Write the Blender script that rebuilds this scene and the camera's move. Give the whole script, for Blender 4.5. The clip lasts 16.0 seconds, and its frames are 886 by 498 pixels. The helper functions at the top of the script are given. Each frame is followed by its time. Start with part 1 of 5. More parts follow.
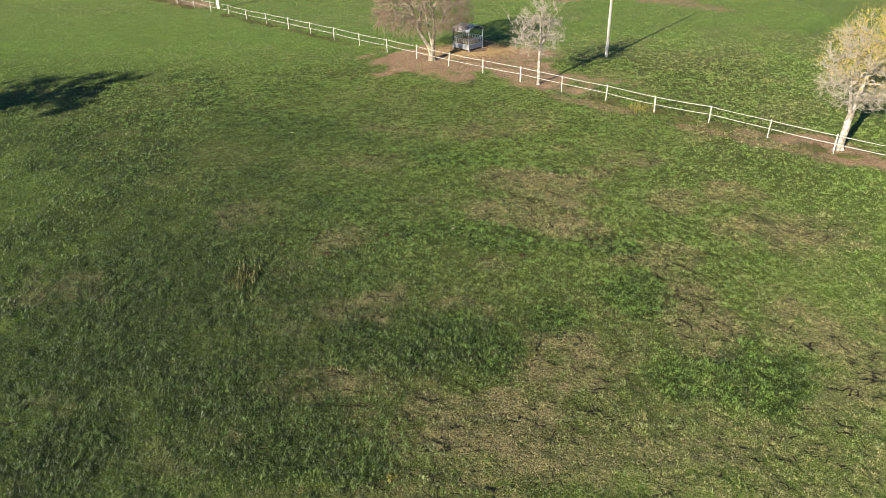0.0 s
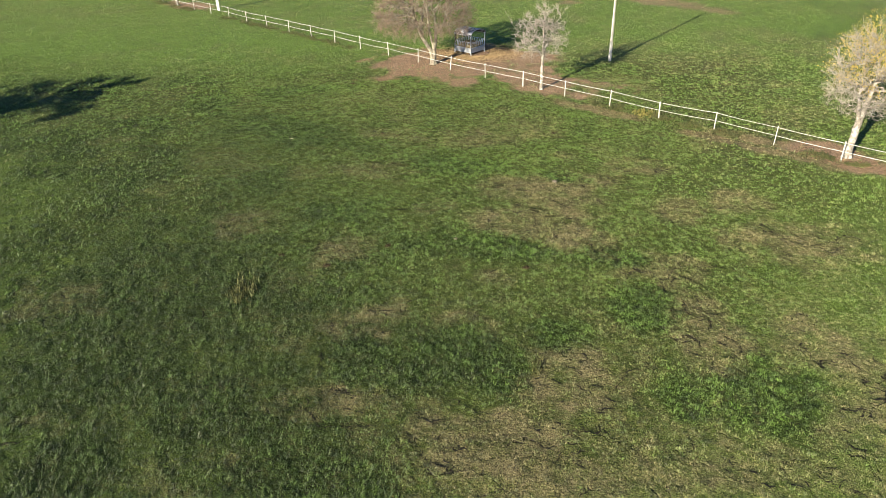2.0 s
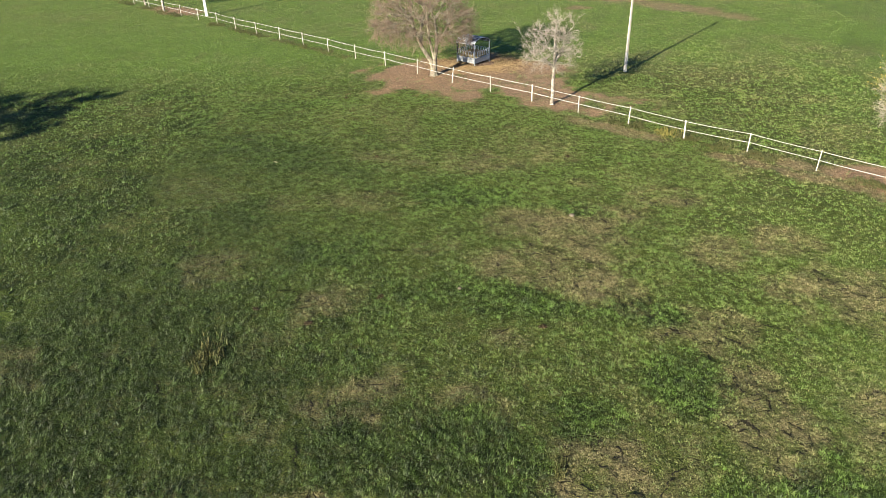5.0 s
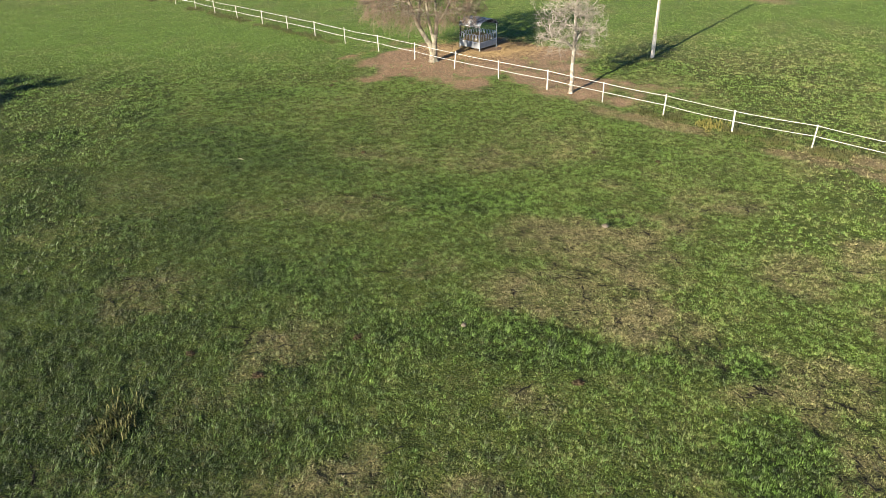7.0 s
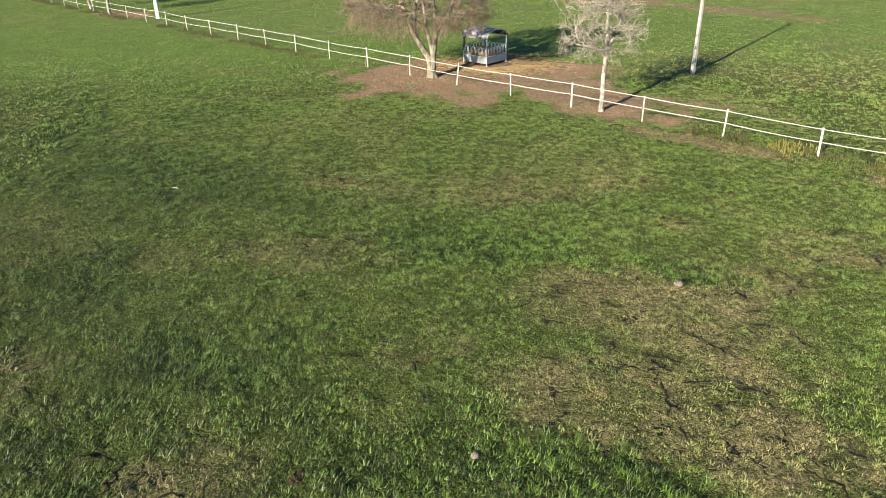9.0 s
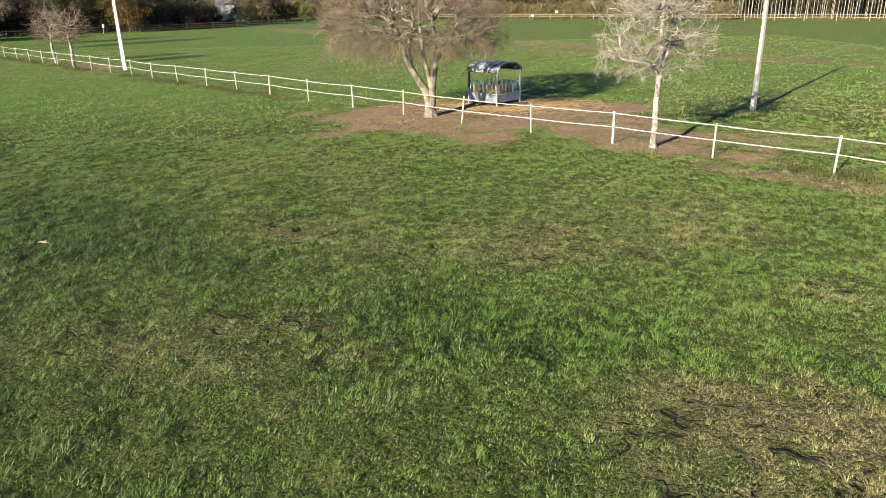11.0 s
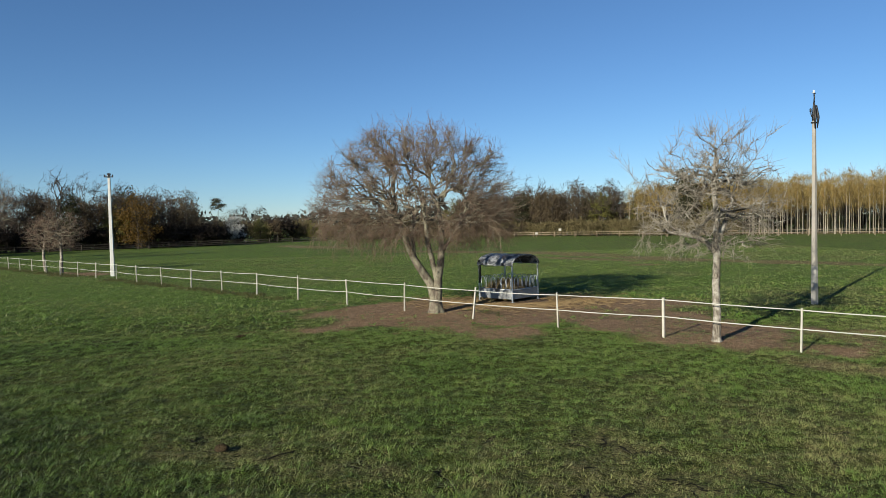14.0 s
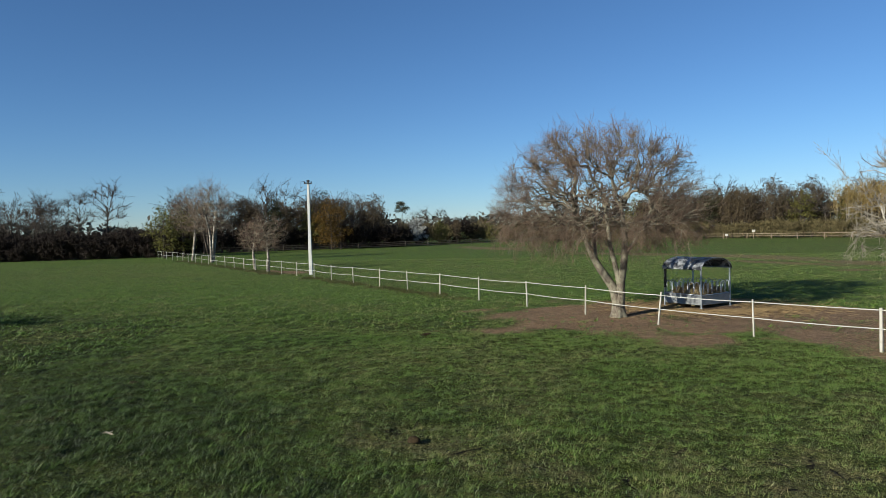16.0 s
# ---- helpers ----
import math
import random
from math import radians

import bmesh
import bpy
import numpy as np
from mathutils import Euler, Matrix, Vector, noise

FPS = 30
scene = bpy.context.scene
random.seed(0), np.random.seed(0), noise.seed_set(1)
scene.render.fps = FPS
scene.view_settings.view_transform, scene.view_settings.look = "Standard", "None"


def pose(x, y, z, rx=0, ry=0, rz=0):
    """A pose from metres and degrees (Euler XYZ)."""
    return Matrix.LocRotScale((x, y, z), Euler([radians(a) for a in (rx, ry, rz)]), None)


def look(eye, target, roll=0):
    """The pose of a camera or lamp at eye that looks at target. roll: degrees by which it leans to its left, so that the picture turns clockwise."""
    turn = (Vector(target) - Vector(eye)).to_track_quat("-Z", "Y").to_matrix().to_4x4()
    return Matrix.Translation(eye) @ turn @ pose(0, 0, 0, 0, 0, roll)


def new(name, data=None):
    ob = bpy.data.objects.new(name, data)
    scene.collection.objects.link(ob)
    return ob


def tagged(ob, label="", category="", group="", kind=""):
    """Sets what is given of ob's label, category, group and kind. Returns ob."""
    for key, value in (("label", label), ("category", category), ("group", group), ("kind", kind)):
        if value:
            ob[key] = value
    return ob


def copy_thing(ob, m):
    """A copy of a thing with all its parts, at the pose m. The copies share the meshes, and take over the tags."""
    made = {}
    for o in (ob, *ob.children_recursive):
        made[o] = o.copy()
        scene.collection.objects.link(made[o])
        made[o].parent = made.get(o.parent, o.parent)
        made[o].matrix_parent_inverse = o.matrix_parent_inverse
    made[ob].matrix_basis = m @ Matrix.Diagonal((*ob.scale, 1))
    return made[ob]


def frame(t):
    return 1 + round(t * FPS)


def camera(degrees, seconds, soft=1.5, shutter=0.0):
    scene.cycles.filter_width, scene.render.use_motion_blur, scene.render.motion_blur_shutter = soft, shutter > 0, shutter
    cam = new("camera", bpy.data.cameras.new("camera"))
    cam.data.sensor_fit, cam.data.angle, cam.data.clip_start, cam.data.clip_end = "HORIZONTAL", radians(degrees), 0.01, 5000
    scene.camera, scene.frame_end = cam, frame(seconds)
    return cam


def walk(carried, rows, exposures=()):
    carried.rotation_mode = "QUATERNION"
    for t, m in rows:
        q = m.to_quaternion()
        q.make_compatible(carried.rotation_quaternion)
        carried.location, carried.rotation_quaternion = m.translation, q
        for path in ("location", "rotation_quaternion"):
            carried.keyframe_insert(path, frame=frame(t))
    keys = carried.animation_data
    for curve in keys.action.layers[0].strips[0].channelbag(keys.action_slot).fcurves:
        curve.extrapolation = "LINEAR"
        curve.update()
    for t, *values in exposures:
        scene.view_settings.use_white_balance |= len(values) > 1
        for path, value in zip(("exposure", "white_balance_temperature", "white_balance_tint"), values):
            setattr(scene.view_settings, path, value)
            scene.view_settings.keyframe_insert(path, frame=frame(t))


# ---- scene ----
cam = camera(64.7, 16.0, soft=0.8)
PATH = [
    (0, (-1.187, -64.091, 16.501), (-1.138, -62.352, 15.514), -1.4),
    (0.5, (-1.223, -64.03, 16.633), (-1.173, -62.292, 15.643), -1.3),
    (1, (-1.22, -63.896, 16.723), (-1.172, -62.159, 15.733), -1.3),
    (1.5, (-1.222, -63.645, 16.729), (-1.175, -61.907, 15.74), -1.4),
    (2, (-1.207, -63.291, 16.737), (-1.161, -61.553, 15.747), -1.4),
    (2.5, (-1.212, -62.886, 16.66), (-1.165, -61.148, 15.672), -1.4),
    (3, (-1.206, -62.29, 16.582), (-1.158, -60.552, 15.594), -1.4),
    (3.5, (-1.188, -61.584, 16.558), (-1.14, -59.846, 15.569), -1.4),
    (4, (-1.161, -60.54, 16.538), (-1.114, -58.802, 15.55), -1.4),
    (6.5, (-0.833, -53.148, 14.156), (-0.794, -51.406, 13.175), -1.5),
    (7, (-0.774, -51.252, 13.153), (-0.735, -49.51, 12.17), -1.4),
    (7.5, (-0.755, -49.433, 12.311), (-0.715, -47.694, 11.324), -1.3),
    (8, (-0.668, -47.333, 11.332), (-0.628, -45.587, 10.359), -1.3),
    (8.5, (-0.615, -45.36, 10.44), (-0.573, -43.591, 9.508), -1.1),
    (9, (-0.553, -43.238, 9.511), (-0.51, -41.445, 8.627), -1.1),
    (9.2, (-0.529, -42.423, 9.12), (-0.487, -40.62, 8.256), -1.0),
    (11.3, (-0.454, -33.795, 5.112), (-0.401, -31.906, 4.457), -1.2),
    (11.5, (-0.421, -32.989, 4.724), (-0.369, -31.092, 4.092), -1.1),
    (12, (-0.365, -31.061, 4.019), (-0.317, -29.135, 3.482), -1.1),
    (12.5, (-0.387, -30.136, 3.89), (-0.342, -28.183, 3.459), -1.3),
    (13, (-0.408, -29.762, 3.877), (-0.359, -27.771, 3.688), -1.3),
    (13.5, (-0.415, -29.674, 3.832), (-0.364, -27.676, 3.754), -1.4),
    (14, (-0.423, -29.615, 3.805), (-0.37, -27.617, 3.729), -1.3),
    (14.5, (-0.489, -29.651, 3.812), (-0.588, -27.655, 3.74), -1.4),
    (15, (-0.449, -29.704, 3.827), (-0.724, -27.724, 3.762), -1.5),
    (15.5, (-0.462, -29.73, 3.845), (-0.736, -27.75, 3.78), -1.5),
    (16, (-0.567, -29.784, 3.856), (-1.013, -27.835, 3.796), -1.5),
]
walk(cam, [(t, look(eye, target, roll)) for t, eye, target, roll in PATH],
     [(0, 2.17, 6500, 10), (9, 2.17, 6500, 10), (11.5, 2.07, 6500, 10), (12, 1.97, 6600, 13), (12.5, 1.74, 6700, 14), (13, 1.48, 6700, 11), (13.5, 1.12, 6350, 7), (14.5, 0.9, 6100, 7), (16, 0.87, 5900, 7)])

# ---- world and sun: clear late-afternoon sky, low sun behind and to the left ----
SUN_ELEV, SUN_AZ = radians(19.7), radians(219.3)
SUN_DIR = Vector((math.sin(SUN_AZ) * math.cos(SUN_ELEV), math.cos(SUN_AZ) * math.cos(SUN_ELEV), math.sin(SUN_ELEV)))
world = bpy.data.worlds.new("sky_world")
world.use_nodes = True
scene.world = world
wn = world.node_tree.nodes
sky = wn.new("ShaderNodeTexSky")
sky.sky_type, sky.sun_disc, sky.sun_elevation, sky.sun_rotation = "NISHITA", False, SUN_ELEV, SUN_AZ
sky.air_density, sky.dust_density, sky.ozone_density, sky.altitude = 1.0, 0.03, 5.4, 1400
world.node_tree.links.new(sky.outputs["Color"], wn["Background"].inputs["Color"])
wn["Background"].inputs["Strength"].default_value = 0.055
sun_data = bpy.data.lights.new("sun", "SUN")
sun_data.energy, sun_data.angle, sun_data.color = 5.0, radians(0.53), (1.0, 0.92, 0.76)
sun = new("sun", sun_data)
sun.matrix_world = look(SUN_DIR * 60, (0, 0, 0))


# ---- materials ----
def nodes_of(name, rough=0.8, spec=0.3):
    m = bpy.data.materials.new(name)
    m.use_nodes = True
    nt = m.node_tree
    b = nt.nodes["Principled BSDF"]
    b.inputs["Roughness"].default_value = rough
    b.inputs["Specular IOR Level"].default_value = spec
    return m, nt, b


def noise_node(nt, scale, detail=4.0, rough=0.55, vec=None, distort=0.0):
    n = nt.nodes.new("ShaderNodeTexNoise")
    n.inputs["Scale"].default_value, n.inputs["Detail"].default_value = scale, detail
    n.inputs["Roughness"].default_value, n.inputs["Distortion"].default_value = rough, distort
    if vec is not None:
        nt.links.new(vec, n.inputs["Vector"])
    return n


def ramp_node(nt, fac, stops, interp="LINEAR"):
    r = nt.nodes.new("ShaderNodeValToRGB")
    r.color_ramp.interpolation = interp
    els = r.color_ramp.elements
    while len(els) < len(stops):
        els.new(0.5)
    for e, (p, c) in zip(els, stops):
        e.position = p
        e.color = (*c, 1) if len(c) == 3 else c
    nt.links.new(fac, r.inputs["Fac"])
    return r.outputs["Color"]


def grey(v):
    return (v, v, v)


def mix_col(nt, fac, a, b, mode="MIX"):
    n = nt.nodes.new("ShaderNodeMix")
    n.data_type, n.blend_type = "RGBA", mode
    for sock, val in ((n.inputs[0], fac), (n.inputs[6], a), (n.inputs[7], b)):
        if isinstance(val, (int, float)):
            sock.default_value = val
        elif isinstance(val, tuple):
            sock.default_value = (*val, 1)
        else:
            nt.links.new(val, sock)
    return n.outputs[2]


def math_node(nt, op, a, b=0.0, clamp=False):
    n = nt.nodes.new("ShaderNodeMath")
    n.operation, n.use_clamp = op, clamp
    for sock, val in ((n.inputs[0], a), (n.inputs[1], b)):
        if isinstance(val, (int, float)):
            sock.default_value = val
        else:
            nt.links.new(val, sock)
    return n.outputs[0]


def bump_node(nt, height, strength, dist, bsdf):
    n = nt.nodes.new("ShaderNodeBump")
    n.inputs["Strength"].default_value, n.inputs["Distance"].default_value = strength, dist
    nt.links.new(height, n.inputs["Height"])
    nt.links.new(n.outputs["Normal"], bsdf.inputs["Normal"])


def obj_coords(nt):
    return nt.nodes.new("ShaderNodeTexCoord").outputs["Object"]


def plain_mat(name, c1, c2, scale=6.0, rough=0.8, spec=0.3, metal=0.0, bump=0.2, bump_scale=40.0, dist=0.01):
    m, nt, b = nodes_of(name, rough, spec)
    v = obj_coords(nt)
    n1, n2 = noise_node(nt, scale, 5, 0.6, v), noise_node(nt, bump_scale, 3, 0.6, v)
    fac = math_node(nt, "ADD", math_node(nt, "MULTIPLY", n1.outputs["Fac"], 0.7), math_node(nt, "MULTIPLY", n2.outputs["Fac"], 0.3))
    nt.links.new(ramp_node(nt, fac, [(0.34, c1), (0.66, c2)]), b.inputs["Base Color"])
    b.inputs["Metallic"].default_value = metal
    bump_node(nt, n2.outputs["Fac"], bump, dist, b)
    return m


def bark_mat(name, dark, light, patch, amount=0.5, stretch=0.25):
    """Bark: grain drawn out along the stem, pale lichen patches."""
    m, nt, b = nodes_of(name, 0.9, 0.15)
    mp = nt.nodes.new("ShaderNodeMapping")
    mp.inputs["Scale"].default_value = (1, 1, stretch)
    nt.links.new(obj_coords(nt), mp.inputs["Vector"])
    grain = noise_node(nt, 26, 5, 0.65, mp.outputs["Vector"])
    spots = noise_node(nt, 3.2, 4, 0.6, obj_coords(nt))
    base = ramp_node(nt, grain.outputs["Fac"], [(0.35, dark), (0.65, light)])
    fac = ramp_node(nt, spots.outputs["Fac"], [(0.62 - 0.3 * amount, grey(0)), (0.72 - 0.2 * amount, grey(1))])
    nt.links.new(mix_col(nt, fac, base, patch), b.inputs["Base Color"])
    bump_node(nt, grain.outputs["Fac"], 0.6, 0.02, b)
    return m


def leaf_mat(name, stops, rough=0.6, trans=0.35):
    """Leaves or blades: colour by piece, some light passing through."""
    m, nt, b = nodes_of(name, rough, 0.25)
    geo = nt.nodes.new("ShaderNodeNewGeometry")
    big = noise_node(nt, 0.9, 2, 0.5, obj_coords(nt))
    fac = math_node(nt, "ADD", math_node(nt, "MULTIPLY", geo.outputs["Random Per Island"], 0.55), math_node(nt, "MULTIPLY", big.outputs["Fac"], 0.45))
    col = ramp_node(nt, fac, stops)
    nt.links.new(col, b.inputs["Base Color"])
    tr = nt.nodes.new("ShaderNodeBsdfTranslucent")
    nt.links.new(col, tr.inputs["Color"])
    mx = nt.nodes.new("ShaderNodeMixShader")
    mx.inputs[0].default_value = trans
    nt.links.new(b.outputs[0], mx.inputs[1])
    nt.links.new(tr.outputs[0], mx.inputs[2])
    nt.links.new(mx.outputs[0], nt.nodes["Material Output"].inputs["Surface"])
    return m


GREEN_A, GREEN_B, GREEN_C = (0.033, 0.064, 0.006), (0.056, 0.098, 0.011), (0.077, 0.122, 0.018)
DRY_A, DRY_B = (0.097, 0.079, 0.030), (0.188, 0.160, 0.071)


def grass_mat():
    """Blades: green to straw by the tint of their patch, lighter and darker blade by blade."""
    m, nt, b = nodes_of("grass_blades", 0.55, 0.3)
    at = nt.nodes.new("ShaderNodeAttribute")
    at.attribute_name = "tint"
    geo = nt.nodes.new("ShaderNodeNewGeometry")
    rnd = geo.outputs["Random Per Island"]
    green = ramp_node(nt, rnd, [(0.0, GREEN_A), (0.5, GREEN_B), (1.0, GREEN_C)])
    straw = ramp_node(nt, rnd, [(0.0, DRY_A), (1.0, DRY_B)])
    col = mix_col(nt, at.outputs["Fac"], green, straw)
    # clump tone, which also carries the shade painted on the western side
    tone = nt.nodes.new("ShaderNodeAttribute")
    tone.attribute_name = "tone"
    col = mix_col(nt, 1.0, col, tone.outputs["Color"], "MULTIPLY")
    nt.links.new(col, b.inputs["Base Color"])
    tr = nt.nodes.new("ShaderNodeBsdfTranslucent")
    nt.links.new(col, tr.inputs["Color"])
    mx = nt.nodes.new("ShaderNodeMixShader")
    mx.inputs[0].default_value = 0.12
    nt.links.new(b.outputs[0], mx.inputs[1])
    nt.links.new(tr.outputs[0], mx.inputs[2])
    nt.links.new(mx.outputs[0], nt.nodes["Material Output"].inputs["Surface"])
    return m


def ground_mat():
    """Pasture: turf with straw and lush patches, trodden reddish earth, broken drying cracks."""
    m, nt, b = nodes_of("pasture_ground", 0.95, 0.1)
    at = nt.nodes.new("ShaderNodeAttribute")
    at.attribute_name = "patches"
    sep = nt.nodes.new("ShaderNodeSeparateColor")
    nt.links.new(at.outputs["Color"], sep.inputs["Color"])
    v = obj_coords(nt)
    big, mid = noise_node(nt, 0.16, 4, 0.6, v), noise_node(nt, 1.1, 5, 0.65, v, 0.4)
    fine, tuft = noise_node(nt, 18, 5, 0.7, v), noise_node(nt, 5.0, 4, 0.7, v, 0.6)
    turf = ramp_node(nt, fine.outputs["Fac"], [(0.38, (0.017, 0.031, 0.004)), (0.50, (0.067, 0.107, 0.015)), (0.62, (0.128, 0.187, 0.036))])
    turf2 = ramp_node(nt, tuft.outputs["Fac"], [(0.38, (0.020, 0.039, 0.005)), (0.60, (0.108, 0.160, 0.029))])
    turf = mix_col(nt, 0.5, turf, turf2)
    # near-black stops put the shade between tufts into the ground colour
    shaded_thatch = ramp_node(nt, fine.outputs["Fac"], [(0.40, (0.004, 0.004, 0.003)), (0.47, (0.024, 0.029, 0.006)), (0.60, (0.066, 0.076, 0.017))])
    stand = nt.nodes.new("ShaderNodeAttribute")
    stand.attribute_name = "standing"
    turf = mix_col(nt, stand.outputs["Fac"], turf, shaded_thatch)
    lump = noise_node(nt, 8.5, 4, 0.65, v, 0.8)
    crumb = math_node(nt, "ADD", math_node(nt, "MULTIPLY", fine.outputs["Fac"], 0.5), math_node(nt, "MULTIPLY", lump.outputs["Fac"], 0.5))
    # darkest stop is the shade of small hollows, set in the straw colour
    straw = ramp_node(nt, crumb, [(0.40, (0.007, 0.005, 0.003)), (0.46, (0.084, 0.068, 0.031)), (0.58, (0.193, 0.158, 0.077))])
    f_dry = math_node(nt, "ADD", math_node(nt, "MULTIPLY", sep.outputs["Green"], 0.74),
                      math_node(nt, "MULTIPLY", math_node(nt, "ADD", math_node(nt, "ADD", mid.outputs["Fac"], tuft.outputs["Fac"]), -1.03), math_node(nt, "ADD", math_node(nt, "MULTIPLY", stand.outputs["Fac"], 1.0), 0.8)), True)
    # near-black ground colour holds the shade under dense green blades
    lush_shade = ramp_node(nt, fine.outputs["Fac"], [(0.42, (0.003, 0.003, 0.003)), (0.58, (0.024, 0.038, 0.006))])
    turf = mix_col(nt, math_node(nt, "MULTIPLY", at.outputs["Alpha"], 0.85), turf, lush_shade)
    col = mix_col(nt, f_dry, turf, straw)
    earth = ramp_node(nt, math_node(nt, "ADD", math_node(nt, "MULTIPLY", tuft.outputs["Fac"], 0.6), math_node(nt, "MULTIPLY", fine.outputs["Fac"], 0.4)),
                      [(0.36, (0.096, 0.057, 0.030)), (0.5, (0.175, 0.112, 0.064)), (0.66, (0.255, 0.179, 0.114))])
    f_dirt = math_node(nt, "ADD", math_node(nt, "MULTIPLY", sep.outputs["Red"], 1.6),
                       math_node(nt, "ADD", math_node(nt, "MULTIPLY", math_node(nt, "ADD", mid.outputs["Fac"], tuft.outputs["Fac"]), 0.7), -0.95), True)
    col = mix_col(nt, f_dirt, col, earth)
    # drying cracks: edges of irregular cells, broken up, where the turf is thin
    warp = noise_node(nt, 1.7, 3, 0.6, v)
    add = nt.nodes.new("ShaderNodeVectorMath")
    add.operation = "MULTIPLY_ADD"
    nt.links.new(warp.outputs["Color"], add.inputs[0])
    add.inputs[1].default_value = (0.9, 0.9, 0)
    nt.links.new(v, add.inputs[2])
    vor = nt.nodes.new("ShaderNodeTexVoronoi")
    vor.feature = "DISTANCE_TO_EDGE"
    vor.inputs["Scale"].default_value = 1.1
    nt.links.new(add.outputs[0], vor.inputs["Vector"])
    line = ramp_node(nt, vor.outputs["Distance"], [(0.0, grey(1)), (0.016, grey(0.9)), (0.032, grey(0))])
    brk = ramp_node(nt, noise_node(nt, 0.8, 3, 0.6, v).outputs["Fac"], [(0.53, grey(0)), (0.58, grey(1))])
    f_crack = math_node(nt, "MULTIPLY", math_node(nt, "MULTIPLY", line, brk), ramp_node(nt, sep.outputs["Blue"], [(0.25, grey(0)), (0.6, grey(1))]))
    # the dark crack colour includes the shade of their depth
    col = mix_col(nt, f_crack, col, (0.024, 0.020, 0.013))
    # the sward's shadow lines as stretched streaks, multiplied into the colour
    mp = nt.nodes.new("ShaderNodeMapping")
    mp.inputs["Rotation"].default_value = (0, 0, 0.75)
    mp.inputs["Scale"].default_value = (0.40, 0.75, 1)
    nt.links.new(v, mp.inputs["Vector"])
    shade_streak = noise_node(nt, 0.8, 5, 0.7, mp.outputs["Vector"], 0.6)
    col = mix_col(nt, 1.0, col, ramp_node(nt, shade_streak.outputs["Fac"], [(0.36, grey(0.88)), (0.5, grey(0.98)), (0.64, grey(1.08))]), "MULTIPLY")
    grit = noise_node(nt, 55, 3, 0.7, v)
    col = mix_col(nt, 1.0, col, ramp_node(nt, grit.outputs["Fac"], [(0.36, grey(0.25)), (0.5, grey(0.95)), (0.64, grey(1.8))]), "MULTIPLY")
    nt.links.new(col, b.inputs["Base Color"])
    hgt = math_node(nt, "ADD", math_node(nt, "MULTIPLY", fine.outputs["Fac"], 0.45), math_node(nt, "ADD", math_node(nt, "MULTIPLY", tuft.outputs["Fac"], 0.6), math_node(nt, "MULTIPLY", lump.outputs["Fac"], 0.6)))
    hgt = math_node(nt, "SUBTRACT", hgt, math_node(nt, "MULTIPLY", f_crack, 1.5))
    bump_node(nt, hgt, 1.0, 0.10, b)
    return m


M_GROUND, M_GRASS = ground_mat(), grass_mat()
M_BARK = bark_mat("grey_brown_bark", (0.061, 0.046, 0.034), (0.146, 0.122, 0.091), (0.183, 0.165, 0.116), 0.6)
M_TWIG = plain_mat("brown_twigs", (0.098, 0.063, 0.044), (0.183, 0.127, 0.088), 2.0, 0.85, 0.2)
M_PALE_BARK = bark_mat("pale_flaking_bark", (0.058, 0.046, 0.035), (0.213, 0.186, 0.146), (0.305, 0.278, 0.232), 0.48)
M_PALE_TWIG = plain_mat("pale_twigs", (0.152, 0.128, 0.095), (0.281, 0.244, 0.189), 2.0, 0.85, 0.2)
M_FAR_BARK = bark_mat("woodland_bark", (0.032, 0.024, 0.019), (0.072, 0.059, 0.047), (0.093, 0.083, 0.064), 0.4)
M_FAR_TWIG = plain_mat("woodland_twigs", (0.040, 0.030, 0.023), (0.077, 0.061, 0.049), 0.6, 0.9, 0.1)
M_POPLAR = bark_mat("poplar_bark", (0.13, 0.11, 0.082), (0.25, 0.22, 0.17), (0.29, 0.26, 0.20), 0.5)
M_POPLAR_TWIG = plain_mat("poplar_twigs", (0.159, 0.101, 0.034), (0.268, 0.177, 0.061), 0.6, 0.9, 0.1)
M_GOLD = leaf_mat("golden_buds", [(0.2, (0.160, 0.112, 0.035)), (0.8, (0.290, 0.215, 0.080))])
M_YELLOW = leaf_mat("yellow_leaves", [(0.2, (0.256, 0.183, 0.024)), (0.8, (0.427, 0.305, 0.049))])
M_RUST = leaf_mat("golden_brown_leaves", [(0.2, (0.052, 0.030, 0.005)), (0.8, (0.152, 0.088, 0.012))])
M_EVER = leaf_mat("evergreen_leaves", [(0.2, (0.021, 0.022, 0.008)), (0.8, (0.056, 0.056, 0.022))])
M_OLIVE = leaf_mat("olive_leaves", [(0.2, (0.058, 0.058, 0.012)), (0.8, (0.146, 0.134, 0.030))])
M_BRAMBLE = leaf_mat("bramble_leaves", [(0.2, (0.010, 0.007, 0.005)), (0.8, (0.028, 0.019, 0.013))], 0.9, 0.1)
M_SCRUB = leaf_mat("dry_scrub", [(0.2, (0.067, 0.054, 0.023)), (0.8, (0.146, 0.116, 0.052))], 0.8, 0.2)
M_BRUSH = leaf_mat("brown_brushwood", [(0.2, (0.037, 0.026, 0.013)), (0.8, (0.097, 0.071, 0.039))], 0.85, 0.15)
M_BUD = leaf_mat("brown_buds", [(0.2, (0.061, 0.043, 0.021)), (0.8, (0.146, 0.113, 0.052))], 0.8, 0.2)
M_BLOSSOM = leaf_mat("white_blossom", [(0.2, (0.360, 0.346, 0.302)), (0.8, (0.576, 0.562, 0.518))])
M_WEED = leaf_mat("tall_weeds", [(0.2, (0.034, 0.044, 0.010)), (0.8, (0.104, 0.095, 0.032))])
M_YWEED = leaf_mat("yellow_weeds", [(0.2, (0.098, 0.091, 0.018)), (0.8, (0.207, 0.177, 0.043))])
